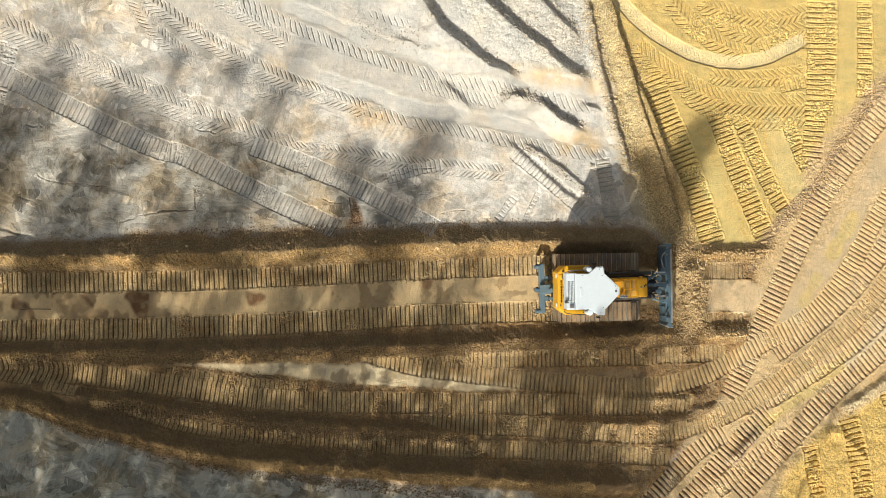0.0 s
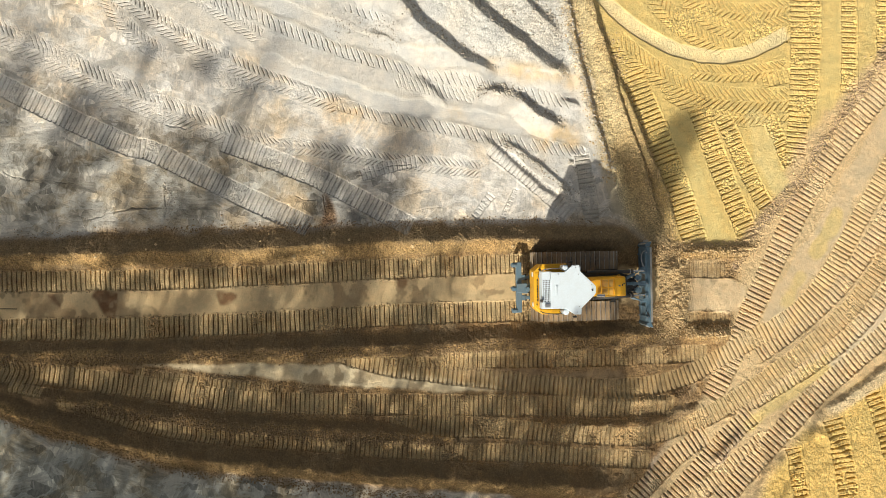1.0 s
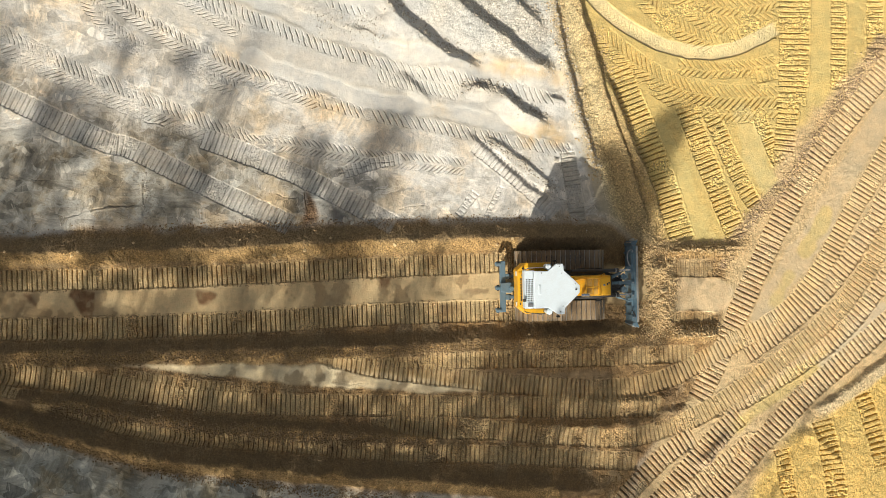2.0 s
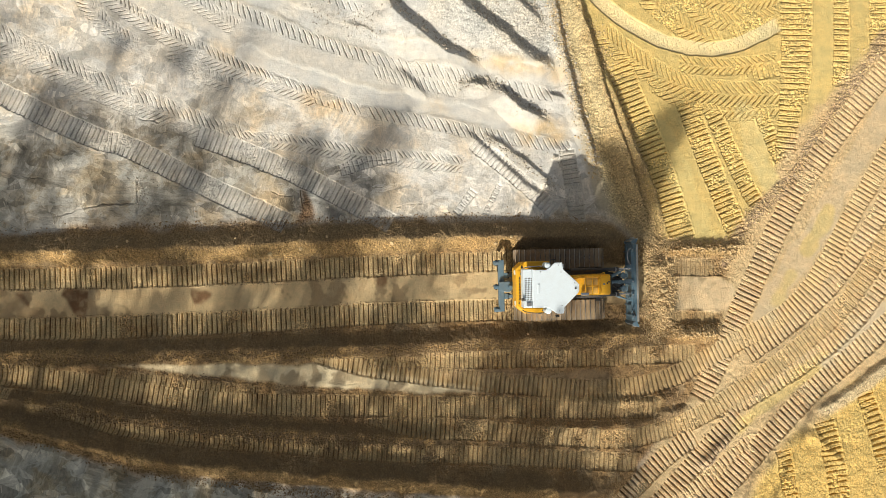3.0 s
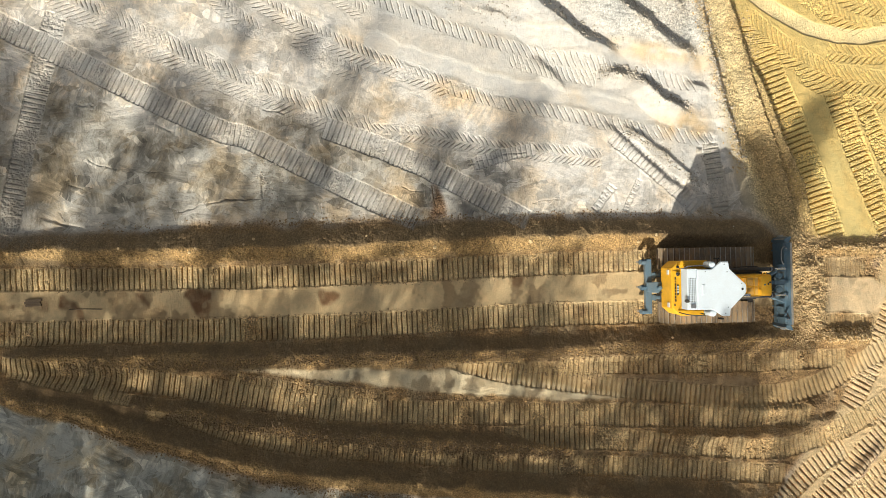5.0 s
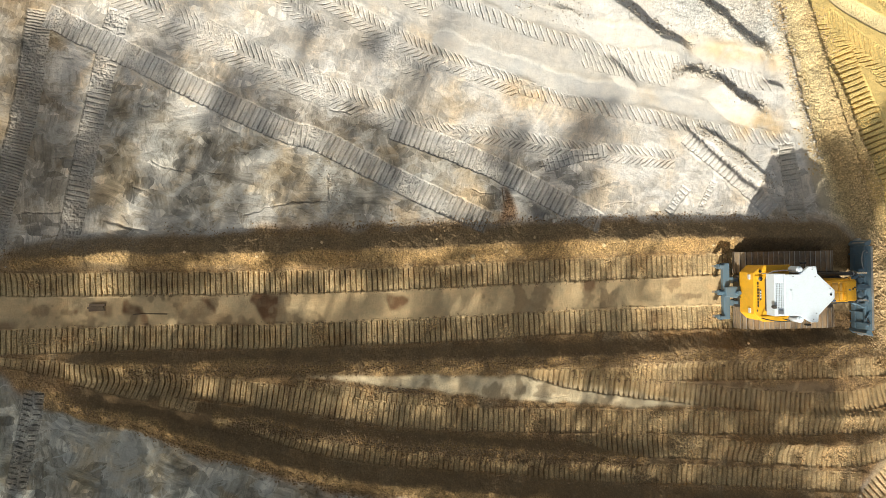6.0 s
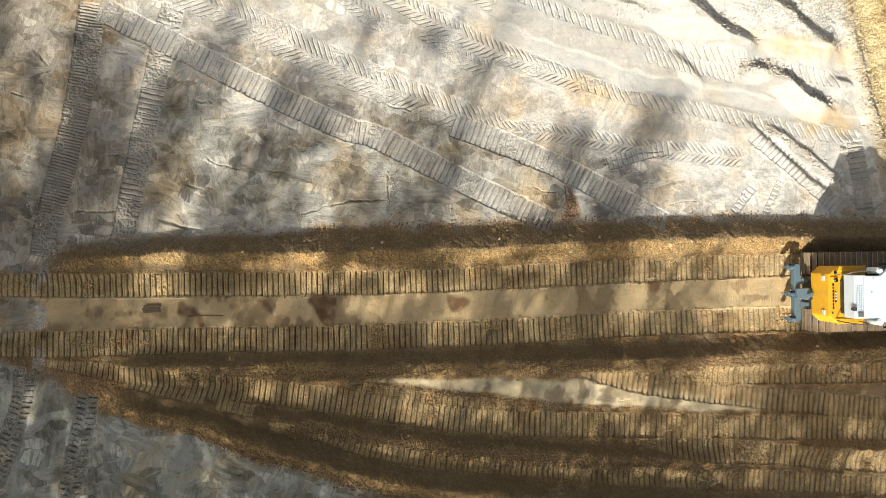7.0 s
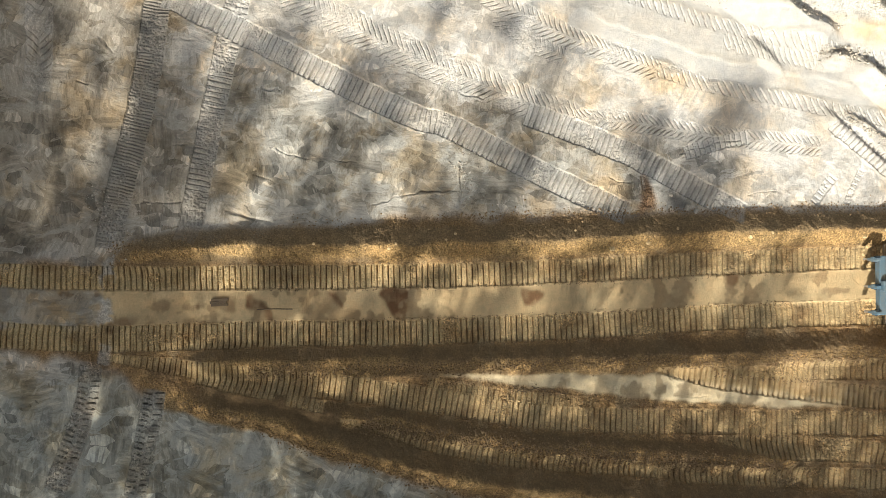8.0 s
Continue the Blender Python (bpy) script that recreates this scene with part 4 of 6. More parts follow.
track([(11.77, -8.37), (10.60, -8.98), (9.69, -9.89), (8.79, -10.77), (8.10, -11.50)], 0.85, "bar", 0.157, 0.22, 0.22, RT)
track([(21.62, -2.66), (20.49, -3.72), (18.67, -5.17), (17.34, -6.22), (16.02, -7.45), (14.70, -8.89), (13.40, -10.36), (12.41, -11.33)], 0.95, "bar", 0.157, 0.15, 0.22, RT, 0.7)
UT = (0.66, 0.485, 0.25)
track([(-29.32, -1.15), (-28.16, -1.21), (-27.00, -1.30), (-24.27, -1.33), (-22.30, -1.34), (-19.92, -1.31), (-16.36, -1.31), (-14.04, -1.27), (-11.69, -1.27), (-9.32, -1.16), (-6.93, -1.08), (-4.51, -0.95), (-2.07, -0.86), (0.40, -0.75), (2.89, -0.67), (6.67, -0.59)], 0.86, "bar", 0.099, 0.2, 0.203, UT, 0.7)
track([(-29.32, -3.19), (-28.16, -3.28), (-26.22, -3.46), (-24.27, -3.48), (-22.30, -3.45), (-19.92, -3.37), (-16.36, -3.33), (-14.04, -3.34), (-11.69, -3.27), (-9.32, -3.22), (-6.93, -3.12), (-4.52, -3.00), (-2.08, -2.88), (0.39, -2.80), (2.88, -2.75), (6.66, -2.69)], 0.9, "bar", 0.099, 0.2, 0.203, UT, 0.7)
track([(10.82, -0.96), (13.00, -0.98)], 0.75, "bar", 0.051, 0.4, 0.203, BT, 0.4)
track([(10.80, -3.11), (12.69, -3.13)], 0.45, "bar", 0.051, 0.4, 0.203, BT, 0.4)

# pale clay dropped across the lane by a crossing machine
for smear in ([(-24.30, 0.2), (-24.42, -1.3), (-24.52, -2.6), (-24.62, -4.6)],):
    win, s, d, run = along(smear, 0.6)
    m = ease(0.1, 0.7, BLOT[win] + 0.45) * (1 - ease(0.12, 0.30, np.abs(d) + 0.1 * J1[win]))
    paint(0.7 * m, (0.52, 0.50, 0.46), 0.6, 0.02, win)

# thin cracks and scratches in the clay


def crack(pts, depth, width=0.03):
    win, s, d, run = along(pts, 0.3)
    on = ease(0, 0.15, s) * ease(0, 0.15, run - s) * np.clip(0.7 + 0.6 * J2[win], 0, 1)
    H[win] -= 0.7 * depth * on * np.exp(-(((d + 0.035 * J2[win] + 0.05 * J1[win]) / width) ** 2))
    H[win] += 0.25 * depth * on * np.exp(-(((d + 0.08) / 0.05) ** 2))


crack([(-5.28, -5.88), (-3.61, -5.95), (-1.84, -6.06)], 0.03)
crack([(-4.10, -5.75), (-2.63, -5.84)], 0.025)
crack([(-13.53, 1.73), (-12.75, 1.80), (-11.88, 1.78)], 0.09)
crack([(-11.90, 2.84), (-11.86, 2.11), (-11.93, 1.22)], 0.08)
crack([(-11.93, 5.43), (-11.45, 5.33), (-10.98, 5.19)], 0.08, 0.04)
crack([(-18.68, 3.42), (-17.76, 3.00), (-16.60, 2.90), (-15.56, 2.83)], 0.05)
crack([(-3.77, 3.17), (-2.54, 3.57), (-1.31, 3.77)], 0.07)
crack([(-1.20, 1.62), (0.01, 1.84)], 0.05)
crack([(-15.17, 1.31), (-13.84, 1.66), (-12.53, 1.85)], 0.06)
crack([(-19.07, 5.49), (-18.70, 5.45), (-18.30, 5.42)], 0.10, 0.05)
crack([(-22.29, 7.28), (-21.40, 7.19)], 0.06)
crack([(-22.30, 3.44), (-21.60, 3.49)], 0.07)
crack([(-23.38, 1.40), (-21.70, 1.38)], 0.06)
crack([(-25.64, 5.75), (-24.46, 5.32)], 0.05)
crack([(-20.50, 6.00), (-19.91, 5.95)], 0.05)
crack([(-24.85, 7.36), (-24.26, 6.67)], 0.05)
crack([(-20.61, 1.14), (-19.51, 0.84), (-18.51, 0.57)], 0.08, 0.06)
crack([(-19.31, 2.36), (-18.31, 1.96)], 0.06)
crack([(-6.44, 2.36), (-5.47, 2.12)], 0.05)
crack([(-16.37, 4.87), (-15.21, 4.35)], 0.05)
# lumps on everything loose, and a level rim where the sheet goes on
H += np.clip(RO - 0.007, 0, 1) * (1.0 * np.abs(field(0.13, 41)) + 0.8 * field(0.066, 42))
H += 0.0025 * field(0.062, 43)
edge = np.minimum(np.minimum(GX - X0, GX.max() - GX), np.minimum(GY - Y0, GY.max() - GY))
H *= ease(0.0, 0.35, edge)


def height(x, y):
    i, j = min(int(np.searchsorted(gx, x)), NX - 1), min(int(np.searchsorted(gy, y)), NY - 1)
    return float(H[j, i]) if X0 < x < gx[-1] and Y0 < y < gy[-1] else 0.0


def quick_mesh(name, verts, faces, smooth=False, extra=None):
    """A mesh from arrays: verts (n, 3), faces (m, 3) or (m, 4), and triangles besides."""
    me = bpy.data.meshes.new(name)
    loops, sizes = np.ravel(faces), np.full(len(faces), faces.shape[1], np.int32)
    if extra is not None:
        loops, sizes = np.concatenate((loops, np.ravel(extra))), np.concatenate((sizes, np.full(len(extra), 3, np.int32)))
    me.vertices.add(len(verts))
    me.vertices.foreach_set("co", np.ascontiguousarray(verts, np.float32).ravel())
    me.loops.add(len(loops))
    me.loops.foreach_set("vertex_index", np.ascontiguousarray(loops, np.int32))
    me.polygons.add(len(sizes))
    me.polygons.foreach_set("loop_start", np.concatenate(([0], np.cumsum(sizes)[:-1])).astype(np.int32))
    me.polygons.foreach_set("loop_total", np.ascontiguousarray(sizes, np.int32))
    me.polygons.foreach_set("use_smooth", np.full(len(sizes), smooth))
    me.update(calc_edges=True)
    return me


def build_ground():
    # every column south of the middle row, every second one north of it; one row of five-cornered faces joins them
    use = np.zeros((NY, NX), bool)
    use[:SOUTH] = True
    use[SOUTH:, ::2] = True
    i = np.full((NY, NX), -1)
    i[use] = np.arange(use.sum())
    v = np.stack((GX, GY, H), -1)[use]
    a, q = i[:SOUTH], i[SOUTH:, ::2]
    f = np.vstack([np.stack((r[:-1, :-1], r[:-1, 1:], r[1:, 1:], r[1:, :-1]), -1).reshape(-1, 4) for r in (a, q)])
    e = a[-1]
    seam = np.vstack((np.stack((e[:-2:2], e[1:-1:2], q[0, :-1], q[0, :-1]), -1), np.stack((e[1:-1:2], e[2::2], q[0, 1:], q[0, :-1]), -1)))
    tri = seam[: len(e) // 2, :3]
    f = np.vstack((f, seam[len(e) // 2:]))
    n, far = len(v), 700.0
    outer = np.array([(-far, -far, 0), (far, -far, 0), (far, far, 0), (-far, far, 0)])
    c = [a[0, 0], a[0, -1], q[-1, -1], q[-1, 0]]
    ring = np.array([(n, n + 1, c[1], c[0]), (n + 1, n + 2, c[2], c[1]), (n + 2, n + 3, c[3], c[2]), (n + 3, n, c[0], c[3])])
    me = quick_mesh("ground", np.vstack((v, outer)), np.vstack((f, ring)), extra=tri)
    col = np.ones((n + 4, 4))
    col[:n, :3] = np.clip(C, 0, 1)[use]
    col[n:, :3] = (0.40, 0.34, 0.25)
    me.color_attributes.new("soil", "FLOAT_COLOR", "POINT").data.foreach_set("color", col.astype(np.float32).ravel())
    k = np.zeros(n + 4)
    k[:n] = np.clip(K, 0, 1)[use]
    me.attributes.new("clay", "FLOAT", "POINT").data.foreach_set("value", k.astype(np.float32))
    k[n:] = 0
    k[:n] = np.clip((RO - 0.006) / 0.022, 0, 1)[use]
    me.attributes.new("loose", "FLOAT", "POINT").data.foreach_set("value", k.astype(np.float32))
    for name, a in (("print_at", PRINT_AT), ("print_cut", PRINT_CUT)):
        k[:n] = a[use]
        me.attributes.new(name, "FLOAT", "POINT").data.foreach_set("value", k.astype(np.float32))
    me.materials.append(SOIL)
    return tagged(new("ground", me), "graded site of grey clay, yellow sand and brown fill with crawler prints", "ground", kind="structure")


build_ground()


# ---- helpers for things ----


def thing(name, m, label, category, group=""):
    ob = new(name)
    ob.matrix_world = m
    return tagged(ob, label, category, group)


def part(name, bm, material, parent, label="", smooth=False):
    if isinstance(bm, bmesh.types.BMesh):
        bmesh.ops.recalc_face_normals(bm, faces=bm.faces[:])
        me = bpy.data.meshes.new(name)
        bm.to_mesh(me)
        bm.free()
    else:
        me = bm
    if smooth:
        for p in me.polygons:
            p.use_smooth = True
    if not me.materials:
        me.materials.append(material)
    ob = new(name, me)
    ob.parent = parent
    return tagged(ob, label)


def solid(*adders):
    bm = bmesh.new()
    for a in adders:
        a(bm)
    return bm


def merge(bm, tmp):
    me = bpy.data.meshes.new("tmp")
    tmp.to_mesh(me)
    tmp.free()
    bm.from_mesh(me)
    bpy.data.meshes.remove(me)


def bx(x0, x1, y0, y1, z0, z1, r=0.012, m=None):
    def add(bm):
        t = bmesh.new()
        bmesh.ops.create_cube(t, size=1)
        for v in t.verts:
            v.co = Vector(((x0 + x1) / 2 + v.co.x * (x1 - x0), (y0 + y1) / 2 + v.co.y * (y1 - y0), (z0 + z1) / 2 + v.co.z * (z1 - z0)))
        if r:
            bmesh.ops.bevel(t, geom=t.edges[:], offset=r, segments=2, affect="EDGES", profile=0.6)
        if m:
            t.transform(m)
        merge(bm, t)
    return add


def prism(pts, z0, z1, r=0.015, m=None, top=1.0):
    """A bevelled slab from an outline in x and y; top: its upper outline's scale."""
    def add(bm):
        t = bmesh.new()
        cx, cy = sum(p[0] for p in pts) / len(pts), sum(p[1] for p in pts) / len(pts)
        lo = [t.verts.new((x, y, z0)) for x, y in pts]
        hi = [t.verts.new((cx + (x - cx) * top, cy + (y - cy) * top, z1)) for x, y in pts]
        t.faces.new(lo[::-1])
        t.faces.new(hi)
        for i in range(len(pts)):
            j = (i + 1) % len(pts)
            t.faces.new((lo[i], lo[j], hi[j], hi[i]))
        bmesh.ops.recalc_face_normals(t, faces=t.faces[:])
        if r:
            bmesh.ops.bevel(t, geom=t.edges[:], offset=r, segments=2, affect="EDGES", profile=0.6)
        if m:
            t.transform(m)
        merge(bm, t)
    return add


def rod(a, b, r, r2=None, n=14, r_bevel=0.0):
    """A round bar from a to b."""
    def add(bm):
        t = bmesh.new()
        va, vb = Vector(a), Vector(b)
        bmesh.ops.create_cone(t, cap_ends=True, segments=n, radius1=r, radius2=r if r2 is None else r2, depth=(vb - va).length)
        if r_bevel:
            bmesh.ops.bevel(t, geom=[e for e in t.edges if len(e.link_faces) == 2 and e.calc_face_angle(0) > 1], offset=r_bevel, segments=2, affect="EDGES")
        t.transform(Matrix.Translation((va + vb) / 2) @ (vb - va).to_track_quat("Z", "Y").to_matrix().to_4x4())
        merge(bm, t)
    return add


def pipe(pts, r, n=8):
    """A bent bar through the points."""
    def add(bm):
        rings = []
        for i, p in enumerate(pts):
            a, b = Vector(pts[max(i - 1, 0)]), Vector(pts[min(i + 1, len(pts) - 1)])
            q = (b - a).to_track_quat("Z", "Y")
            rings.append([bm.verts.new(Vector(p) + q @ Vector((r * math.cos(k * math.tau / n), r * math.sin(k * math.tau / n), 0))) for k in range(n)])
        for g, h in zip(rings, rings[1:]):
            for k in range(n):
                bm.faces.new((g[k], g[(k + 1) % n], h[(k + 1) % n], h[k]))
        bm.faces.new(rings[0][::-1])
        bm.faces.new(rings[-1])
    return add


def bent(pts, gap=0.08):
    """Points of a smooth line in space."""
    p = [Vector(q) for q in pts]
    p = [2 * p[0] - p[1], *p, 2 * p[-1] - p[-2]]
    out = []
    for i in range(1, len(p) - 2):
        n = max(int((p[i + 1] - p[i]).length / gap), 2)
        a, b, c, d = p[i - 1], p[i], p[i + 1], p[i + 2]
        for k in range(n):
            t = k / n
            out.append(0.5 * (2 * b + (c - a) * t + (2 * a - 5 * b + 4 * c - d) * t * t + (3 * b - a - 3 * c + d) * t**3))
    return out + [p[-2]]


def sweep(profile, y0, y1, steps=1):
    """A closed profile in x and z, drawn out along y."""
    def add(bm):
        ys = [y0 + (y1 - y0) * k / steps for k in range(steps + 1)]
        rings = [[bm.verts.new((x, y, z)) for x, z in profile] for y in ys]
        n = len(profile)
        for g, h in zip(rings, rings[1:]):
            for k in range(n):
                bm.faces.new((g[k], g[(k + 1) % n], h[(k + 1) % n], h[k]))
        bm.faces.new(rings[0])
        bm.faces.new(rings[-1][::-1])
    return add


# ---- the bulldozer ----


def build_bulldozer(m):
    dozer = thing("bulldozer", m, "yellow and white crawler bulldozer with blue-grey blade and ripper", "bulldozer")
    # crawler tracks
    LEN, HGT, SHOE_W = 3.72, 1.0, 0.82
    r = HGT / 2
    flat = LEN - HGT
    per = 2 * flat + math.tau * r
    count = 42
    shoe_me = None
    for side in (1, -1):
        yc = side * (1.465 - SHOE_W / 2)
        fr = part("track", solid(bx(-1.35, 1.35, yc - 0.17, yc + 0.17, 0.28, 0.70, 0.03), bx(-1.1, 1.1, yc - 0.20, yc + 0.20, 0.36, 0.52, 0.02)), DARK, dozer, "crawler track with wide dusty steel shoes")
        for k in range(6):
            x = -1.05 + k * 0.42
            part("track_roller", solid(rod((x, yc - 0.2, 0.2), (x, yc + 0.2, 0.2), 0.12)), DARK, fr)
        part("idler", solid(rod((flat / 2, yc - 0.13, r), (flat / 2, yc + 0.13, r), 0.40, n=28)), DARK, fr)
        part("sprocket", solid(rod((-flat / 2, yc - 0.13, r), (-flat / 2, yc + 0.13, r), 0.40, n=28)), DARK, fr)
        for k in range(count):
            s = k * per / count
            if s < flat:
                x, z, a = -flat / 2 + s, HGT, 0
            elif s < flat + math.pi * r:
                t = (s - flat) / r
                x, z, a = flat / 2 + r * math.sin(t), r + r * math.cos(t), t
            elif s < 2 * flat + math.pi * r:
                x, z, a = flat / 2 - (s - flat - math.pi * r), 0, math.pi
            else:
                t = (s - 2 * flat - math.pi * r) / r
                x, z, a = -flat / 2 - r * math.sin(t), r - r * math.cos(t), math.pi + t
            if shoe_me is None:
                o = part("shoe", solid(bx(-0.090, 0.078, -SHOE_W / 2, SHOE_W / 2, -0.035, 0.0, 0.008), bx(0.052, 0.076, -SHOE_W / 2, SHOE_W / 2, -0.005, 0.045, 0.004)), SHOE, fr)
                shoe_me = o.data
                shoe_me.materials.append(EDGE)
                for f in shoe_me.polygons:
                    f.material_index = int(f.center.z > 0.035)
            else:
                o = part("shoe", shoe_me, SHOE, fr)
            o.matrix_local = pose(x, yc, z, 0, math.degrees(a), 0)
    # hull between the tracks
    part("hull", solid(bx(-1.75, 1.75, -0.58, 0.58, 0.42, 1.05, 0.04), bx(-0.6, 1.6, -0.42, 0.42, 0.35, 0.6, 0.03)), DARK, dozer, "dark grey hull between the tracks")
    for y in (0.62, -0.62):
        part("step", solid(bx(1.42, 1.62, y - 0.06, y + 0.06, 0.98, 1.01, 0.004), bx(1.40, 1.64, y - 0.08, y - 0.06, 0.98, 1.03, 0.004), bx(1.40, 1.64, y + 0.06, y + 0.08, 0.98, 1.03, 0.004)), DARK, dozer)
    # yellow rear body: tank with chamfered corners, and the fenders
    tank = part("rear_body", solid(
        prism([(-1.02, 1.03), (-1.76, 1.03), (-2.05, 0.78), (-2.05, -0.72), (-1.78, -0.97), (-0.90, -0.97), (-0.72, -0.80), (-0.72, 0.86)], 1.08, 2.02, 0.05),
        prism([(-0.72, 1.05), (-1.72, 1.05), (-1.80, 0.86), (-0.80, 0.80)], 2.0, 2.10, 0.03),
        prism([(-0.88, -0.80), (-1.84, -0.78), (-1.76, -0.99), (-0.86, -0.99)], 2.0, 2.06, 0.02)), YELLOW, dozer, "yellow rear body with chamfered corners")
    part("rear_panel", solid(bx(-2.02, -1.86, -0.62, 0.68, 2.0, 2.05, 0.015)), YELLOW, tank)
    for i, w in enumerate((0.10, 0.05, 0.09, 0.10, 0.09, 0.09, 0.09, 0.10)):
        y = 0.40 - i * 0.115
        part("letter_bar", solid(bx(-1.95, -1.895, y - w / 2, y + w / 2, 2.052, 2.058, 0)), BLACK, tank, "dark plain lettering bar")
    part("badge", solid(prism([(-1.86, 0.18), (-1.79, 0.14), (-1.79, -0.20), (-1.86, -0.24)], 2.022, 2.045, 0.006)), DARK, tank, "dark badge plate")
    for i in range(3):
        part("badge_mark", solid(bx(-1.85, -1.80, 0.06 - i * 0.10, 0.12 - i * 0.10, 2.047, 2.051, 0)), WHITE, tank)
    part("filler_cap", solid(rod((-1.84, 0.56, 2.0), (-1.84, 0.56, 2.10), 0.075, r_bevel=0.01), rod((-1.84, 0.56, 2.1), (-1.84, 0.56, 2.13), 0.03)), CHROME, tank)
    part("filler_cap", solid(rod((-1.82, 0.82, 2.0), (-1.82, 0.82, 2.06), 0.05, r_bevel=0.008)), DARK, tank)
    part("latch", solid(bx(-1.98, -1.94, -0.62, -0.55, 2.05, 2.075, 0.005)), DARK, tank)
    part("hinge", solid(rod((-1.2, -1.0, 2.02), (-1.1, -1.0, 2.02), 0.025)), DARK, tank)
    for y in (0.62, -0.60):
        part("rear_light", solid(bx(-2.09, -2.04, y - 0.09, y + 0.09, 1.7, 1.82, 0.01)), LAMP, tank)
    # cab under the roof
    cab = part("cab", solid(prism([(-1.62, 0.62), (-1.62, -0.56), (-0.45, -0.66), (0.0, -0.28), (0.0, 0.36), (-0.45, 0.74)], 1.25, 2.96, 0.04)), DARK, dozer, "dark glazed cab with angled front")
    for a, b in (((-0.45, 0.74), (0.0, 0.36)), ((0.0, 0.36), (0.0, -0.28)), ((0.0, -0.28), (-0.45, -0.66)), ((-1.55, 0.63), (-0.5, 0.735)), ((-0.5, -0.655), (-1.55, -0.57))):
        va, vb = Vector((*a, 0)), Vector((*b, 0))
        n = (vb - va).normalized()
        out = Vector((-n.y, n.x, 0)) * 0.012
        bm = bmesh.new()
        p, q = va + n * 0.05 + out, vb - n * 0.05 + out
        vs = [bm.verts.new((v.x, v.y, z)) for v, z in ((p, 1.6), (q, 1.6), (q, 2.85), (p, 2.85))]
        f = bm.faces.new(vs)
        g = bmesh.ops.extrude_face_region(bm, geom=[f])
        bmesh.ops.translate(bm, verts=[v for v in g["geom"] if isinstance(v, bmesh.types.BMVert)], vec=out)
        part("window", bm, GLASS, cab, "tinted glass pane")
    # white roof
    roof = part("roof", solid(
        prism([(-1.585, 0.80), (-1.06, 0.79), (-0.73, 1.06), (-0.47, 1.06), (-0.43, 0.80), (0.10, 0.30), (0.17, 0.22), (0.17, -0.03), (0.10, -0.12), (-0.41, -0.62), (-0.43, -0.86), (-0.68, -0.86), (-1.05, -0.62), (-1.585, -0.62)], 2.98, 3.10, 0.025),
        bx(-1.42, -1.34, -0.10, 0.26, 3.09, 3.125, 0.015)), WHITE, dozer, "white cab roof with pointed front")
    for x, y in ((-0.62, 0.96), (-0.52, 0.70), (-0.60, -0.76), (-0.50, -0.55), (-1.3, 0.72), (0.0, 0.28)):
        part("bolt", solid(rod((x, y, 3.09), (x, y, 3.108), 0.018, n=8)), DARK, roof)
    part("roof_port", solid(rod((0.02, 0.08, 3.09), (0.02, 0.08, 3.13), 0.035)), BLACK, roof)
    # rear housing with the punched grille
    hou = part("air_housing", solid(
        bx(-1.93, -1.62, 0.52, 0.82, 2.62, 3.08, 0.02), bx(-1.93, -1.62, -0.62, -0.36, 2.62, 3.08, 0.02), bx(-1.95, -1.90, -0.62, 0.82, 2.62, 3.08, 0.015), bx(-1.60, -1.57, -0.62, 0.82, 2.7, 3.09, 0.012)), WHITE, dozer, "white air housing with a punched square grille")
    part("grille_backing", solid(bx(-1.91, -1.64, -0.37, 0.53, 2.98, 3.0, 0)), BLACK, hou)
    bars = [bx(-1.90 + 0.058 * i - 0.010, -1.90 + 0.058 * i + 0.010, -0.36, 0.52, 3.04, 3.075, 0) for i in range(6)]
    bars += [bx(-1.92, -1.60, -0.36 + 0.08 * i - 0.014, -0.36 + 0.08 * i + 0.014, 3.042, 3.073, 0) for i in range(12)]
    part("grille", solid(*bars), WHITE, hou)
    part("beacon", solid(rod((-1.97, -0.30, 3.0), (-1.97, -0.30, 3.06), 0.05), bx(-2.03, -1.92, -0.36, -0.24, 3.06, 3.17, 0.03)), DARK, hou, "dark rubber beacon cap")
    part("bracket", solid(bx(-1.84, -1.66, -0.56, -0.42, 3.08, 3.12, 0.01)), STEEL, hou)
    for y in (0.95, -0.76):
        part("air_cleaner", solid(rod((-1.0, y, 2.55), (-1.0, y, 3.03), 0.115, n=24, r_bevel=0.02), rod((-1.0, y, 3.0), (-1.0, y, 3.06), 0.09, n=24, r_bevel=0.02)), WHITE, dozer, "white round pre-cleaner")
    part("grab_rail", solid(pipe(bent([(-1.08, 0.92, 2.1), (-1.1, 0.92, 2.72), (-1.25, 0.92, 2.78), (-1.72, 0.90, 2.74), (-1.84, 0.84, 2.66), (-1.86, 0.80, 2.1)]), 0.022)), CHROME, dozer, "silver grab rail")
    part("grab_rail", solid(pipe(bent([(-1.02, -0.84, 2.1), (-1.06, -0.86, 2.6), (-1.5, -0.86, 2.64), (-1.78, -0.82, 2.5), (-1.8, -0.80, 2.1)]), 0.018)), DARK, dozer)
    part("mirror", solid(pipe([(-0.75, 1.0, 2.9), (-0.72, 1.16, 2.86)], 0.012), bx(-0.80, -0.68, 1.14, 1.20, 2.72, 2.92, 0.015)), BLACK, dozer)
    part("mirror", solid(pipe([(-0.62, -0.82, 2.9), (-0.60, -0.96, 2.86)], 0.012), bx(-0.68, -0.56, -1.0, -0.94, 2.72, 2.92, 0.015)), BLACK, dozer)
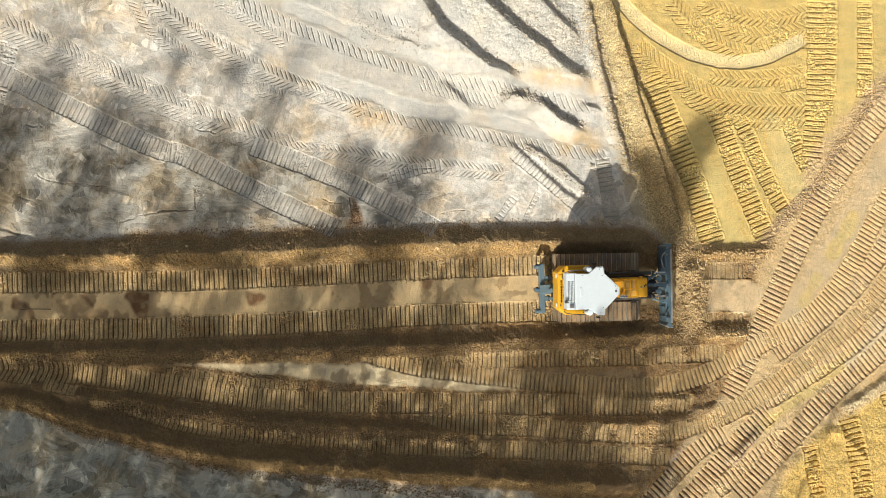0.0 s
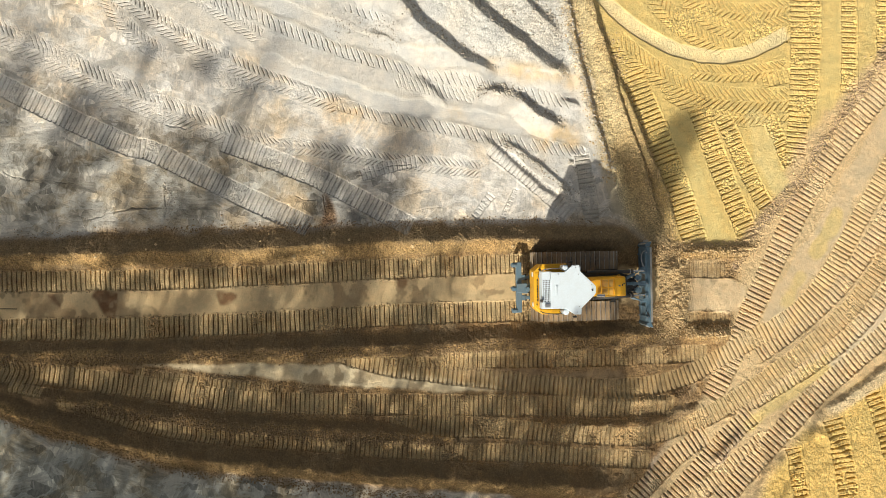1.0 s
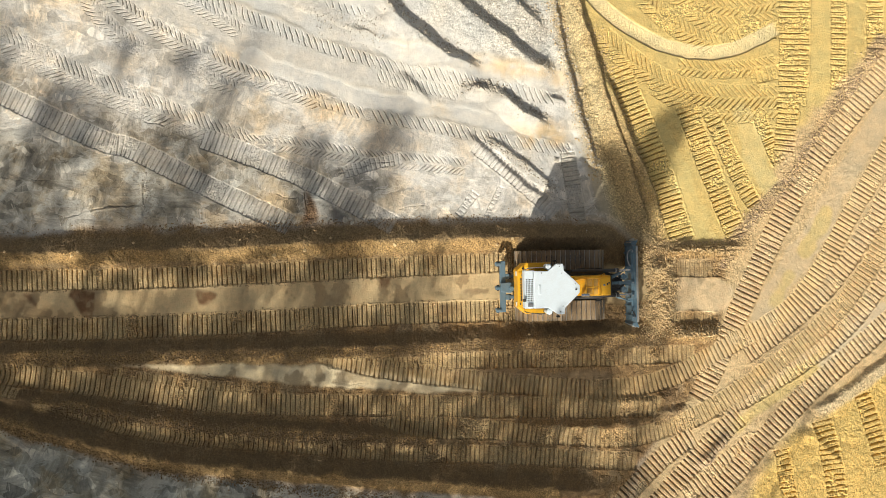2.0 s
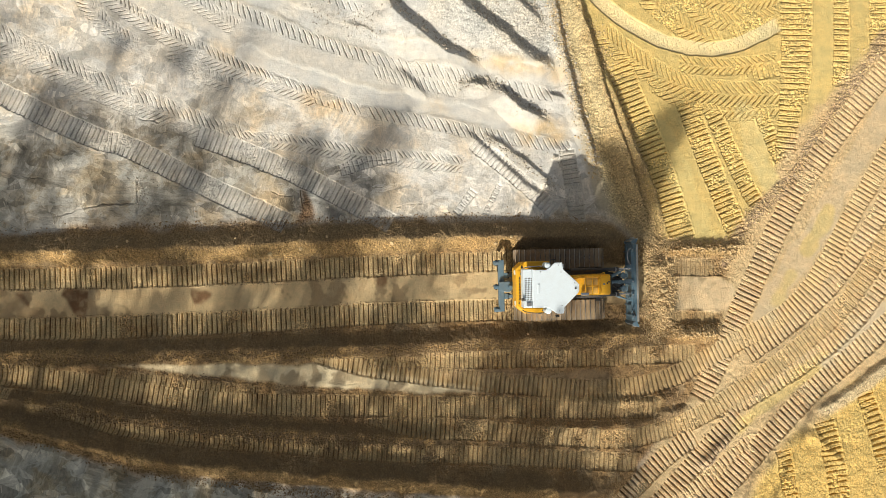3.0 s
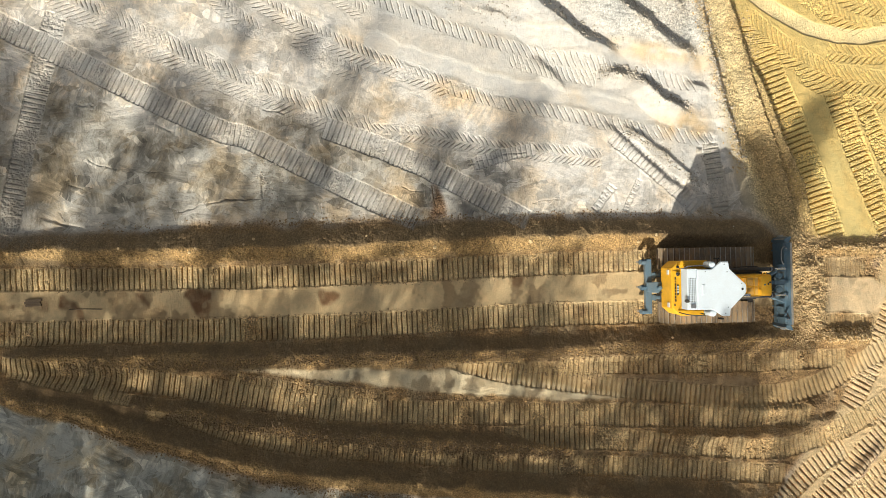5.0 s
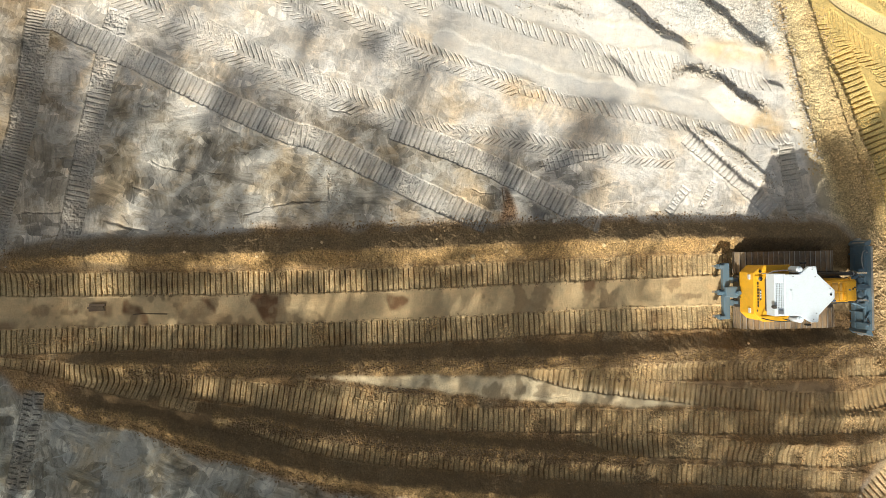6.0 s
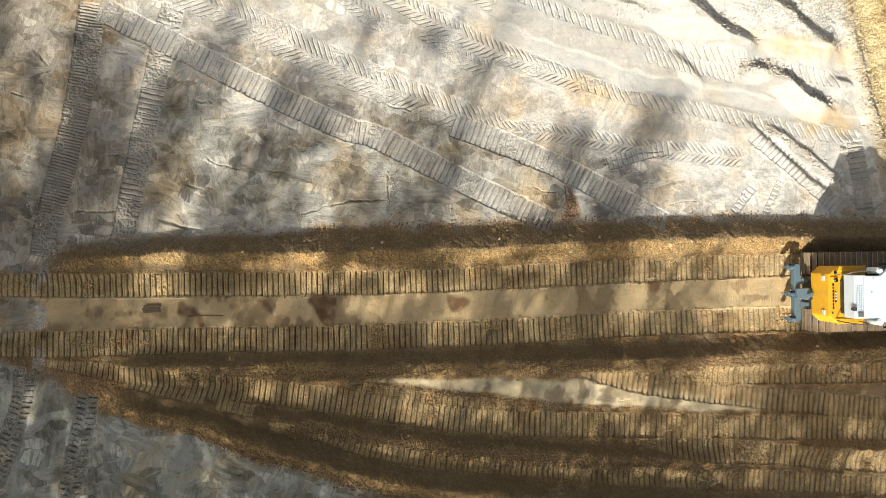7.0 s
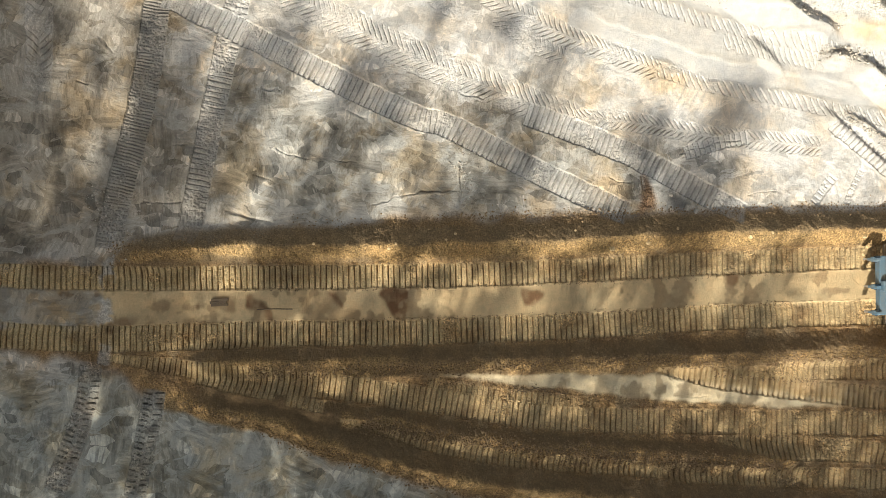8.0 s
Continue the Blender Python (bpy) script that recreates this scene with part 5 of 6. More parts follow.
    part("aerial", solid(rod((-0.70, 1.04, 3.05), (-0.70, 1.04, 3.6), 0.008, 0.004)), BLACK, dozer)
    for y in (0.92, -0.72):
        part("work_light", solid(bx(-0.46, -0.38, y - 0.07, y + 0.07, 2.86, 2.98, 0.015)), LAMP, dozer)
    # engine hood with its guard frame
    hood = part("engine_hood", solid(
        prism([(0.12, 0.44), (0.12, -0.30), (1.68, -0.32), (1.68, 0.48)], 1.05, 2.12, 0.05),
        prism([(1.18, 0.44), (1.18, -0.28), (1.66, -0.28), (1.66, 0.44)], 2.10, 2.17, 0.03),
        prism([(0.15, 0.48), (0.15, 0.36), (0.75, 0.36), (0.75, 0.46)], 2.10, 2.20, 0.02)), YELLOW, dozer, "yellow sloping engine hood")
    part("hood_panel", solid(bx(0.62, 1.16, 0.06, 0.40, 2.115, 2.135, 0.01), bx(0.62, 1.16, -0.26, 0.03, 2.115, 2.135, 0.01)), MESH, hood, "dusty mesh panel")
    gd = [pipe(bent([(0.45, -0.28, 2.12), (0.60, -0.28, 2.30), (1.18, -0.28, 2.32), (1.24, -0.28, 2.14)]), 0.024), pipe(bent([(0.45, 0.40, 2.12), (0.60, 0.40, 2.30), (1.18, 0.40, 2.32), (1.24, 0.40, 2.14)]), 0.024)]
    gd += [pipe([(x, -0.28, 2.31), (x, 0.40, 2.31)], 0.022) for x in (0.62, 0.90, 1.17)] + [pipe([(0.60, 0.05, 2.31), (1.18, 0.05, 2.31)], 0.022), pipe(bent([(0.20, 0.30, 2.14), (0.40, 0.36, 2.26), (0.62, 0.39, 2.31)]), 0.022)]
    part("guard_frame", solid(*gd), YELLOW, hood)
    part("exhaust", solid(rod((0.42, -0.26, 2.30), (0.74, -0.26, 2.30), 0.065, n=20, r_bevel=0.015), rod((0.70, -0.26, 2.12), (0.70, -0.26, 2.30), 0.04)), CHROME, hood, "silver exhaust silencer")
    part("decal", solid(bx(1.36, 1.44, 0.08, 0.14, 2.172, 2.176, 0)), BLUE, hood, "small blue decal")
    part("decal", solid(bx(1.50, 1.55, 0.10, 0.18, 2.172, 2.176, 0)), BLACK, hood)
    part("latch", solid(bx(1.56, 1.62, 0.16, 0.22, 2.17, 2.19, 0.006)), DARK, hood)
    part("hood_handle", solid(pipe(bent([(1.30, 0.46, 2.1), (1.32, 0.54, 2.2), (1.42, 0.55, 2.2), (1.45, 0.47, 2.1)], 0.05), 0.014)), YELLOW, hood)
    # lift cylinders and push frame
    for y, x0 in ((0.60, 0.2), (-0.42, 0.5)):
        cyl = part("lift_cylinder", solid(rod((x0, y, 1.62), (2.20, y, 1.335), 0.075, n=18, r_bevel=0.01), rod((2.12, y, 1.35), (2.25, y, 1.325), 0.092, n=18)), DARK, dozer, "black hydraulic cylinder")
        part("piston_rod", solid(rod((2.15, y, 1.345), (2.80, y, 1.19), 0.036)), CHROME, cyl)
        part("gland", solid(rod((2.10, y, 1.352), (2.14, y, 1.345), 0.096, n=18)), STEEL, cyl)
        part("hose", solid(pipe(bent([(x0 + 0.3, y + 0.1, 1.66), (1.0, y + 0.11, 1.62), (1.5, y + 0.1, 1.52)]), 0.02)), BLACK, cyl)
    push = part("push_frame", solid(
        prism([(1.4, 0.62), (1.9, 0.56), (2.6, 0.20), (2.6, -0.20), (1.9, -0.56), (1.4, -0.62), (1.4, -0.40), (1.85, -0.34), (2.2, -0.08), (2.2, 0.08), (1.85, 0.34), (1.4, 0.40)], 0.55, 0.85, 0.03),
        rod((2.5, 0, 0.5), (2.5, 0, 0.95), 0.16, n=20, r_bevel=0.02)), DARK, dozer, "dark grey push frame")
    part("tilt_cylinder", solid(rod((1.9, 0.28, 1.34), (2.35, 0.50, 1.30), 0.07, n=18, r_bevel=0.01), rod((2.35, 0.50, 1.30), (2.78, 0.66, 1.06), 0.035)), BLUE, push)
    part("pitch_link", solid(bx(1.95, 2.8, 0.02, 0.14, 1.30, 1.40, 0.03), rod((2.3, 0.08, 0.95), (2.3, 0.08, 1.45), 0.08)), BLUE, push)
    for y in (0.33, -0.20):
        lug = part("trunnion", solid(bx(2.36, 2.62, y - 0.08, y + 0.08, 1.0, 1.34, 0.03), rod((2.49, y - 0.12, 1.28), (2.49, y + 0.12, 1.28), 0.07, n=18, r_bevel=0.01)), BLUE, push)
        part("pin", solid(rod((2.49, y - 0.15, 1.28), (2.49, y + 0.15, 1.28), 0.035)), STEEL, lug)
    part("angle_cylinder", solid(rod((1.95, -0.36, 1.18), (2.40, -0.56, 1.18), 0.065, n=18, r_bevel=0.01), rod((2.40, -0.56, 1.18), (2.78, -0.70, 1.12), 0.034)), BLUE, push)
    for pts in ([(1.68, 0.20, 1.5), (1.85, 0.25, 1.6), (2.1, 0.22, 1.3), (2.45, 0.3, 1.15)], [(1.68, 0.05, 1.5), (1.95, -0.05, 1.55), (2.2, -0.15, 1.25), (2.5, -0.2, 1.1)], [(1.68, -0.1, 1.45), (1.9, -0.3, 1.5), (2.2, -0.32, 1.2), (2.6, -0.3, 1.1)], [(1.6, 0.35, 1.4), (1.9, 0.45, 1.35), (2.2, 0.4, 1.1)]):
        part("hose", solid(pipe(bent(pts), 0.026)), BLACK, push)
    part("front_cover", solid(prism([(1.66, 0.46), (1.66, -0.42), (2.20, -0.34), (2.42, -0.10), (2.42, 0.12), (2.20, 0.36)], 0.75, 1.22, 0.05)), DARK, dozer, "black cover before the radiator")
    part("radiator_guard", solid(bx(1.68, 1.76, -0.32, 0.48, 1.0, 2.02, 0.03), *[bx(1.75, 1.785, -0.30, 0.46, 1.1 + 0.09 * i, 1.14 + 0.09 * i, 0.004) for i in range(10)]), DARK, dozer)
    # blade
    prof = [(3.38, 0.02), (3.26, 0.22), (3.19, 0.50), (3.18, 0.75), (3.20, 0.98), (3.25, 1.18), (3.19, 1.20), (3.10, 1.02), (3.07, 0.75), (3.05, 0.45), (3.08, 0.15), (3.28, 0.0)]
    blade = part("blade", solid(sweep(prof, -1.62, 1.62, 6), bx(3.02, 3.12, -1.58, 1.58, 0.94, 1.06, 0.03), bx(3.02, 3.07, -1.58, 1.58, 0.22, 0.46, 0.02)), BLUE, dozer, "curved blue-grey dozer blade with stiffened back")
    for i, y in enumerate((1.30, 0.62, 0.12, -0.45, -0.95, -1.36)):
        part("rib", solid(prism([(3.0, 0.16), (3.08, 0.05), (3.12, 1.06), (3.03, 1.06)], -0.03, 0.03, 0.008, Matrix.Translation((0, y, 0)) @ Matrix.Rotation(math.pi / 2, 4, "X"))), BLUE, blade)
    for y0, y1 in ((1.62, 1.84), (-1.62, -1.84)):
        sg = 1 if y0 > 0 else -1
        part("end_wing", solid(prism([(3.06, y0), (3.24, y0), (3.34, y1), (3.14, y1 - 0.02 * sg), (3.02, y1 - 0.12 * sg)], 0.05, 1.08, 0.012, top=0.92)), BLUE, blade)
        part("end_bit", solid(prism([(3.22, y0), (3.38, y0), (3.46, y1 + 0.10 * sg), (3.30, y1 + 0.06 * sg)], 0.0, 0.30, 0.01)), EDGE, blade, "scoured steel corner bit")
        part("wing_edge", solid(prism([(3.02, y1 - 0.12 * sg), (3.34, y1), (3.34, y1 + 0.03 * sg), (3.02, y1 - 0.09 * sg)], 0.35, 1.02, 0.006)), EDGE, blade)
    part("cutting_edge", solid(bx(3.30, 3.42, -1.62, 1.62, 0.0, 0.10, 0.01)), EDGE, blade)
    part("top_edge", solid(bx(3.19, 3.27, -1.60, 1.60, 1.17, 1.21, 0.01)), EDGE, blade)
    for y, w in ((1.38, 0.16), (0.06, 0.18), (-0.48, 0.26), (-1.40, 0.16)):
        br = part("bracket", solid(bx(2.99, 3.14, y - w / 2, y + w / 2, 1.05, 1.13, 0.02), bx(3.0, 3.09, y - 0.06, y + 0.06, 1.12, 1.17, 0.02)), BLUE, blade)
        part("pin", solid(rod((3.045, y, 1.1), (3.045, y, 1.20), 0.03)), STEEL, br)
    part("side_box", solid(bx(2.88, 3.05, -0.74, -0.58, 0.80, 1.06, 0.02)), BLUE, blade)
    part("strut", solid(bx(-0.22, 0.22, -0.03, 0.03, -0.03, 0.03, 0.008, pose(3.08, -1.05, 1.12, 0, 0, 62))), BLUE, blade)
    part("strut", solid(bx(-0.16, 0.16, -0.025, 0.025, -0.03, 0.03, 0.008, pose(3.08, -1.24, 1.12, 0, 0, -62))), DARK, blade)
    part("yoke", solid(prism([(2.74, 0.14), (2.74, -0.06), (3.05, -0.08), (3.05, 0.18)], 0.95, 1.1, 0.02)), BLUE, blade)
    part("yoke", solid(prism([(2.78, 0.72), (2.78, 0.50), (3.05, 0.46), (3.05, 0.80)], 0.92, 1.06, 0.02)), BLUE, blade)
    part("hose", solid(pipe(bent([(3.04, 1.45, 1.1), (2.86, 1.38, 1.22), (2.80, 1.12, 1.24), (2.88, 0.88, 1.15), (2.98, 0.75, 1.08)]), 0.020)), STEEL, blade, "pale grey hose")
    # ripper
    rip = part("ripper", solid(bx(-2.62, -2.38, -1.06, 1.06, 0.78, 1.0, 0.03)), BLUE, dozer, "blue-grey ripper beam with three shanks")
    for y in (0.94, -0.05, -0.98):
        sh = part("shank", solid(bx(-2.78, -2.60, y - 0.05, y + 0.05, 0.62, 1.06, 0.02), bx(-2.80, -2.56, y - 0.09, y + 0.09, 0.80, 0.96, 0.02)), BLUE, rip)
        part("pin", solid(rod((-2.70, y - 0.12, 0.90), (-2.70, y + 0.12, 0.90), 0.04)), BLACK, sh)
        part("tip", solid(prism([(-2.78, -0.04), (-2.62, -0.04), (-2.62, 0.04), (-2.78, 0.04)], 0.44, 0.66, 0.01, Matrix.Translation((0, y, 0)))), EDGE, sh)
    for y in (0.42, -0.44):
        lk = part("link_arm", solid(bx(-2.55, -1.9, y - 0.07, y + 0.07, 0.78, 0.92, 0.03), bx(-2.44, -2.22, y - 0.11, y + 0.11, 0.74, 0.98, 0.03)), BLUE, rip)
        part("pin", solid(rod((-2.20, y - 0.13, 0.86), (-2.20, y + 0.13, 0.86), 0.05)), BLACK, lk)
    part("upper_link", solid(prism([(-2.62, 0.17), (-2.62, -0.20), (-2.20, -0.26), (-2.06, -0.12), (-2.06, 0.12), (-2.20, 0.18)], 1.02, 1.16, 0.03)), BLUE, rip)
    part("ripper_cylinder", solid(rod((-2.18, -0.05, 1.05), (-2.18, -0.05, 1.30), 0.085, n=20, r_bevel=0.015), rod((-2.1, 0.12, 1.1), (-1.95, 0.14, 1.15), 0.06)), BLUE, rip)
    part("hose", solid(pipe(bent([(-2.05, 0.0, 1.25), (-1.98, -0.1, 1.34), (-2.05, -0.22, 1.2), (-2.2, -0.2, 1.1)], 0.05), 0.02)), BLACK, rip)
    for o in dozer.children:
        kind = o.name.split(".")[0]
        if kind == "blade":
            o.location, o.scale = (-0.05, 0, 0), (1, 1, 0.86)
        elif kind in ("cab", "roof", "air_housing", "air_cleaner", "grab_rail", "mirror", "aerial", "work_light"):
            o.location = (-0.05, -0.105, 0)
        elif kind in ("rear_body", "engine_hood", "radiator_guard"):
            o.location = (-0.02, -0.055, 0)
    part("hitch", solid(bx(-2.02, -1.7, -0.6, 0.6, 0.55, 1.08, 0.04), bx(-2.12, -1.95, -0.14, 0.14, 0.7, 1.06, 0.03)), DARK, dozer)
    return dozer


build_bulldozer(pose(5.66, -1.62, 0.08, 0, 0, 0.8))


# ---- clods and stones ----


def lump_mesh(name, seed, size=1.0):
    bm = bmesh.new()
    bmesh.ops.create_icosphere(bm, subdivisions=2, radius=size)
    for v in bm.verts:
        v.co *= 1 + 0.42 * noise.noise(v.co * 1.7 + Vector((seed * 7.1, 0, 0))) + 0.18 * noise.noise(v.co * 4 + Vector((0, seed * 3.3, 0)))
        v.co.z *= 0.68
    me = bpy.data.meshes.new(name)
    bm.to_mesh(me)
    bm.free()
    return me


def scatter(name, label, material, spots, seed):
    """Countless small clods: spots are rows of x, y and size."""
    rng = np.random.default_rng(seed)
    oct6 = np.array([(1, 0, 0), (0, 1, 0), (-1, 0, 0), (0, -1, 0), (0, 0, 1), (0, 0, -1)]) * 1.1
    tri = np.array([(0, 1, 4), (1, 2, 4), (2, 3, 4), (3, 0, 4), (1, 0, 5), (2, 1, 5), (3, 2, 5), (0, 3, 5)])
    n = len(spots)
    z = np.array([height(x, y) for x, y, _ in spots])
    a = rng.uniform(0, math.tau, n)
    pts = oct6[None] * rng.uniform(0.6, 1.3, (n, 6, 1)) * rng.uniform(0.65, 1.3, (n, 1, 3)) * spots[:, 2][:, None, None]
    ca, sa = np.cos(a)[:, None], np.sin(a)[:, None]
    pts = np.stack((pts[..., 0] * ca - pts[..., 1] * sa, pts[..., 0] * sa + pts[..., 1] * ca, pts[..., 2] * 0.75), -1)
    pts += np.stack((spots[:, 0], spots[:, 1], z + 0.25 * spots[:, 2]), -1)[:, None]
    me = quick_mesh(name, pts.reshape(-1, 3), (tri[None] + 6 * np.arange(n)[:, None, None]).reshape(-1, 3))
    me.materials.append(material)
    tagged(new(name, me), label, "clods", kind="stuff")


def beside(lines, count, spread, small, large, seed, power=2.6):
    """Spots strewn along lines, most of them small."""
    rng = np.random.default_rng(seed)
    rows = []
    total = sum(len(curve(l)) for l in lines)
    for l in lines:
        p = curve(l)
        n = int(count * len(p) / total)
        i = rng.integers(0, len(p), n)
        q = p[i] + rng.normal(0, 1, (n, 2)) * spread
        rows.append(np.column_stack((q, small + (large - small) * rng.uniform(0, 1, n) ** power)))
    return np.vstack(rows)


EDGE_N = [(-24.27, -0.31), (-21.31, -0.07), (-17.30, 0.33), (-12.53, 0.69), (-6.92, 0.90), (0.01, 1.05), (3.65, 1.10), (6.94, 0.99)]
EDGE_S = [(-21.71, -5.76), (-19.72, -6.35), (-17.92, -7.19), (-15.50, -7.94), (-12.56, -8.81), (-11.22, -9.33), (-8.14, -9.84), (-4.54, -10.41), (-0.04, -10.94)]
CREST_A = [(-19.12, -4.64), (-18.66, -4.66), (-14.04, -4.58), (-9.32, -4.50), (-4.52, -4.42), (-0.01, -4.30), (3.62, -4.23), (9.20, -4.14)]
CREST_B = [(-15.20, -6.66), (-11.69, -7.11), (-8.14, -7.64), (-4.53, -8.03), (-0.03, -8.31)]
NORTH_SLOPE = [(-18.67, 0.28), (-11.69, 0.42), (-4.51, 0.64), (0.01, 0.71), (5.41, 0.74)]
LANE_EDGES = [[(-24.3, -0.86), (-16.4, -0.84), (-9.3, -0.70), (-2.1, -0.40), (3.5, -0.22)], [(-19.9, -1.76), (-14.0, -1.72), (-6.9, -1.53), (0.4, -1.20)], [(-22.3, -2.98), (-14.0, -2.88), (-6.9, -2.66), (0.4, -2.34)], [(-22.3, -3.92), (-14.0, -3.80), (-6.9, -3.60), (3.5, -3.16)]]
TRACK_EDGES = [[(-13.1, -5.10), (-11.0, -5.25), (-8.2, -5.62), (-4.6, -6.12), (-0.1, -6.42), (4.0, -6.45)], [(-3.9, -4.62), (0.4, -4.45), (5.4, -4.40), (10.5, -4.30)], [(-2.4, -5.05), (0.4, -5.22), (4.1, -5.50), (7.9, -5.78)], [(-14.0, -6.05), (-9.3, -6.88), (-2.1, -7.25), (5.4, -7.40), (10.0, -7.42)], [(-5.0, -8.05), (0.4, -8.36), (7.4, -8.80)], [(-5.0, -8.85), (0.4, -9.22), (7.4, -9.70)]]
scatter("brown_clods", "small brown soil clods strewn along the windrows", BROWN_CLOD, np.vstack((
    beside([EDGE_N], 7000, 0.13, 0.008, 0.042, 1), beside([EDGE_S], 5000, 0.16, 0.008, 0.045, 2), beside([CREST_A], 7000, 0.17, 0.010, 0.05, 3),
    beside([CREST_B], 6000, 0.20, 0.010, 0.055, 4), beside([NORTH_SLOPE], 900, 0.35, 0.010, 0.045, 5), beside(LANE_EDGES, 4500, 0.05, 0.010, 0.032, 15), beside(TRACK_EDGES, 6000, 0.09, 0.010, 0.042, 16))), 1)
scatter("spoil_clods", "tan clods heaped in front of the dozer blade", SAND_CLOD, np.vstack((
    beside([[(10.00, -0.28), (10.25, -1.54), (10.24, -2.55), (9.97, -3.68)]], 6000, 0.32, 0.010, 0.06, 6, 3.0), beside([[(10.26, 0.02), (12.07, 0.02), (14.16, 0.11)], [(10.87, -3.69), (12.82, -3.71)]], 2600, 0.13, 0.012, 0.065, 7, 2.4),
    beside([[(20.60, 9.20), (18.77, 6.64), (17.68, 5.08), (16.33, 3.02), (14.87, 1.61), (13.94, 0.47), (13.14, -0.80)]], 2500, 0.22, 0.012, 0.06, 8), beside([[(7.36, 9.60), (8.07, 7.83), (8.78, 5.33), (9.40, 3.56), (10.11, 1.59)], [(6.72, 10.30), (7.35, 8.37), (7.89, 6.23), (8.40, 4.78), (9.04, 2.82), (9.60, 0.85)], [(5.6, 10.8), (6.2, 8.4), (6.8, 5.8), (7.5, 3.2)]], 3600, 0.22, 0.010, 0.05, 9))), 2)
scatter("grey_clods", "small pale clods strewn along the ruts", GREY_CLOD, np.vstack((
    beside([[(-2.51, 12.25), (-1.73, 11.20), (-0.99, 10.17), (0.19, 9.14), (1.19, 8.46), (2.23, 8.02)], [(0.08, 12.31), (1.10, 11.25), (2.40, 10.08), (3.65, 9.19), (4.65, 8.30), (5.51, 7.81)], [(3.71, 11.25), (4.41, 10.56), (5.17, 9.87)], [(1.68, 7.02), (3.06, 6.98), (4.31, 6.04), (5.19, 5.65)]], 2600, 0.16, 0.012, 0.07, 10),
    beside([[(2.79, 4.68), (4.17, 3.74), (5.55, 2.62)], [(5.48, 11.03), (6.07, 8.52), (6.67, 6.01), (7.41, 3.50)]], 2000, 0.14, 0.012, 0.06, 11),
    beside([[(2.20, 10.47), (5.47, 9.52)], [(5.69, 3.75), (6.68, 1.24)], [(-24.46, 1.74), (-24.27, -0.06)], [(-11.88, 3.69), (-11.74, 1.75)], [(-4.48, 9.87), (-2.03, 9.16)]], 1800, 0.35, 0.010, 0.045, 12))), 3)
LUMPS = [lump_mesh("clod", k) for k in range(4)]
rng = random.Random(5)


def clod(x, y, size, material, label, category="clod", group="loose clods"):
    me = LUMPS[rng.randrange(4)].copy()
    me.materials.append(material)
    ob = new("clod" if category == "clod" else "stone", me)
    ob.matrix_world = pose(x, y, height(x, y) + 0.25 * size, 0, 0, rng.uniform(0, 360)) @ Matrix.Diagonal((size, size * rng.uniform(0.7, 1.0), size * 0.9, 1))
    tagged(ob, label, category, group)


for x, y, size in ((*p, r) for p, r in zip([(-5.10, -0.10), (-12.10, 0.22), (-14.46, -0.29), (-17.10, -0.12), (-18.92, -4.64), (-16.06, -4.53), (-14.22, -0.12), (-4.02, 0.40), (-7.77, 0.34), (-12.44, 0.02), (-0.59, 0.26), (3.02, 0.10), (3.65, 0.37), (4.38, -3.74), (-2.08, -4.89), (-1.72, -5.09), (-6.39, -0.31), (-1.33, 0.12)], (0.09, 0.06, 0.055, 0.05, 0.055, 0.055, 0.05, 0.065, 0.06, 0.055, 0.055, 0.07, 0.06, 0.055, 0.07, 0.06, 0.11, 0.09))):
    clod(x, y, size, SAND_CLOD, "ochre clod of soil lying on the brown windrow")
for x, y, size in ((*p, r) for p, r in zip([(-3.46, 1.21), (-3.16, 1.06), (-4.06, 1.70), (5.69, 3.80), (5.94, 3.50)], (0.16, 0.12, 0.10, 0.13, 0.10))):
    clod(x, y, size, GREY_CLOD, "pale grey stone on the clay", "stone", "loose stones")
for x, y, size in ((*p, r) for p, r in zip([(10.24, -1.92), (10.14, -2.29), (9.93, -2.54), (10.51, -0.78), (10.36, -3.05), (9.99, -1.03), (10.63, -1.54)], (0.16, 0.13, 0.12, 0.10, 0.12, 0.11, 0.10))):
    clod(x, y, size, SAND_CLOD, "tan clod on the spoil before the blade")


def stick(pts, r, label):
    bm = solid(pipe(bent([(x, y, height(x, y) + r * 0.7) for x, y in pts], 0.15), r, 6))
    me = bpy.data.meshes.new("stick")
    bm.to_mesh(me)
    bm.free()
    me.materials.append(WOOD)
    tagged(new("stick", me), label, "stick", "sticks")


stick([(-19.22, -2.47), (-18.62, -2.45), (-17.95, -2.46)], 0.018, "thin dark stick pressed into the lane")


def build_boards(x, y, turn):
    pile = thing("board_scrap", pose(x, y, height(x, y) + 0.01, 0, 0, turn), "three short dark boards pressed into the lane", "boards")
    for i, (a, b) in enumerate(((-0.30, 0.30), (-0.34, 0.26), (-0.28, 0.32))):
        part("board", solid(bx(a, b, -0.14 + 0.095 * i, -0.05 + 0.095 * i, 0, 0.035 + 0.006 * i, 0.008)), WOOD, pile)


build_boards(-20.54, -2.20, 2)
stick([(-5.21, 2.36), (-5.16, 1.99), (-5.09, 1.55)], 0.02, "thin brown root on the grey clay")

for root in ([(-9.73, -5.37), (-9.40, -5.47), (-9.06, -5.38), (-8.68, -5.58)], [(-10.02, -5.29), (-9.83, -5.46), (-9.49, -5.54)], [(-8.96, -5.47), (-8.60, -5.43), (-8.24, -5.61), (-7.95, -5.59)], [(-9.32, -5.32), (-8.96, -5.52)]):
    stick(root, 0.012, "thin dark root torn out at the edge of the fill")

# ---- pines south of the site, unseen, placed for the shade they cast on it ----
# ground places kept sunlit by needles left out of crowns: x, y, half widths
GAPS = []


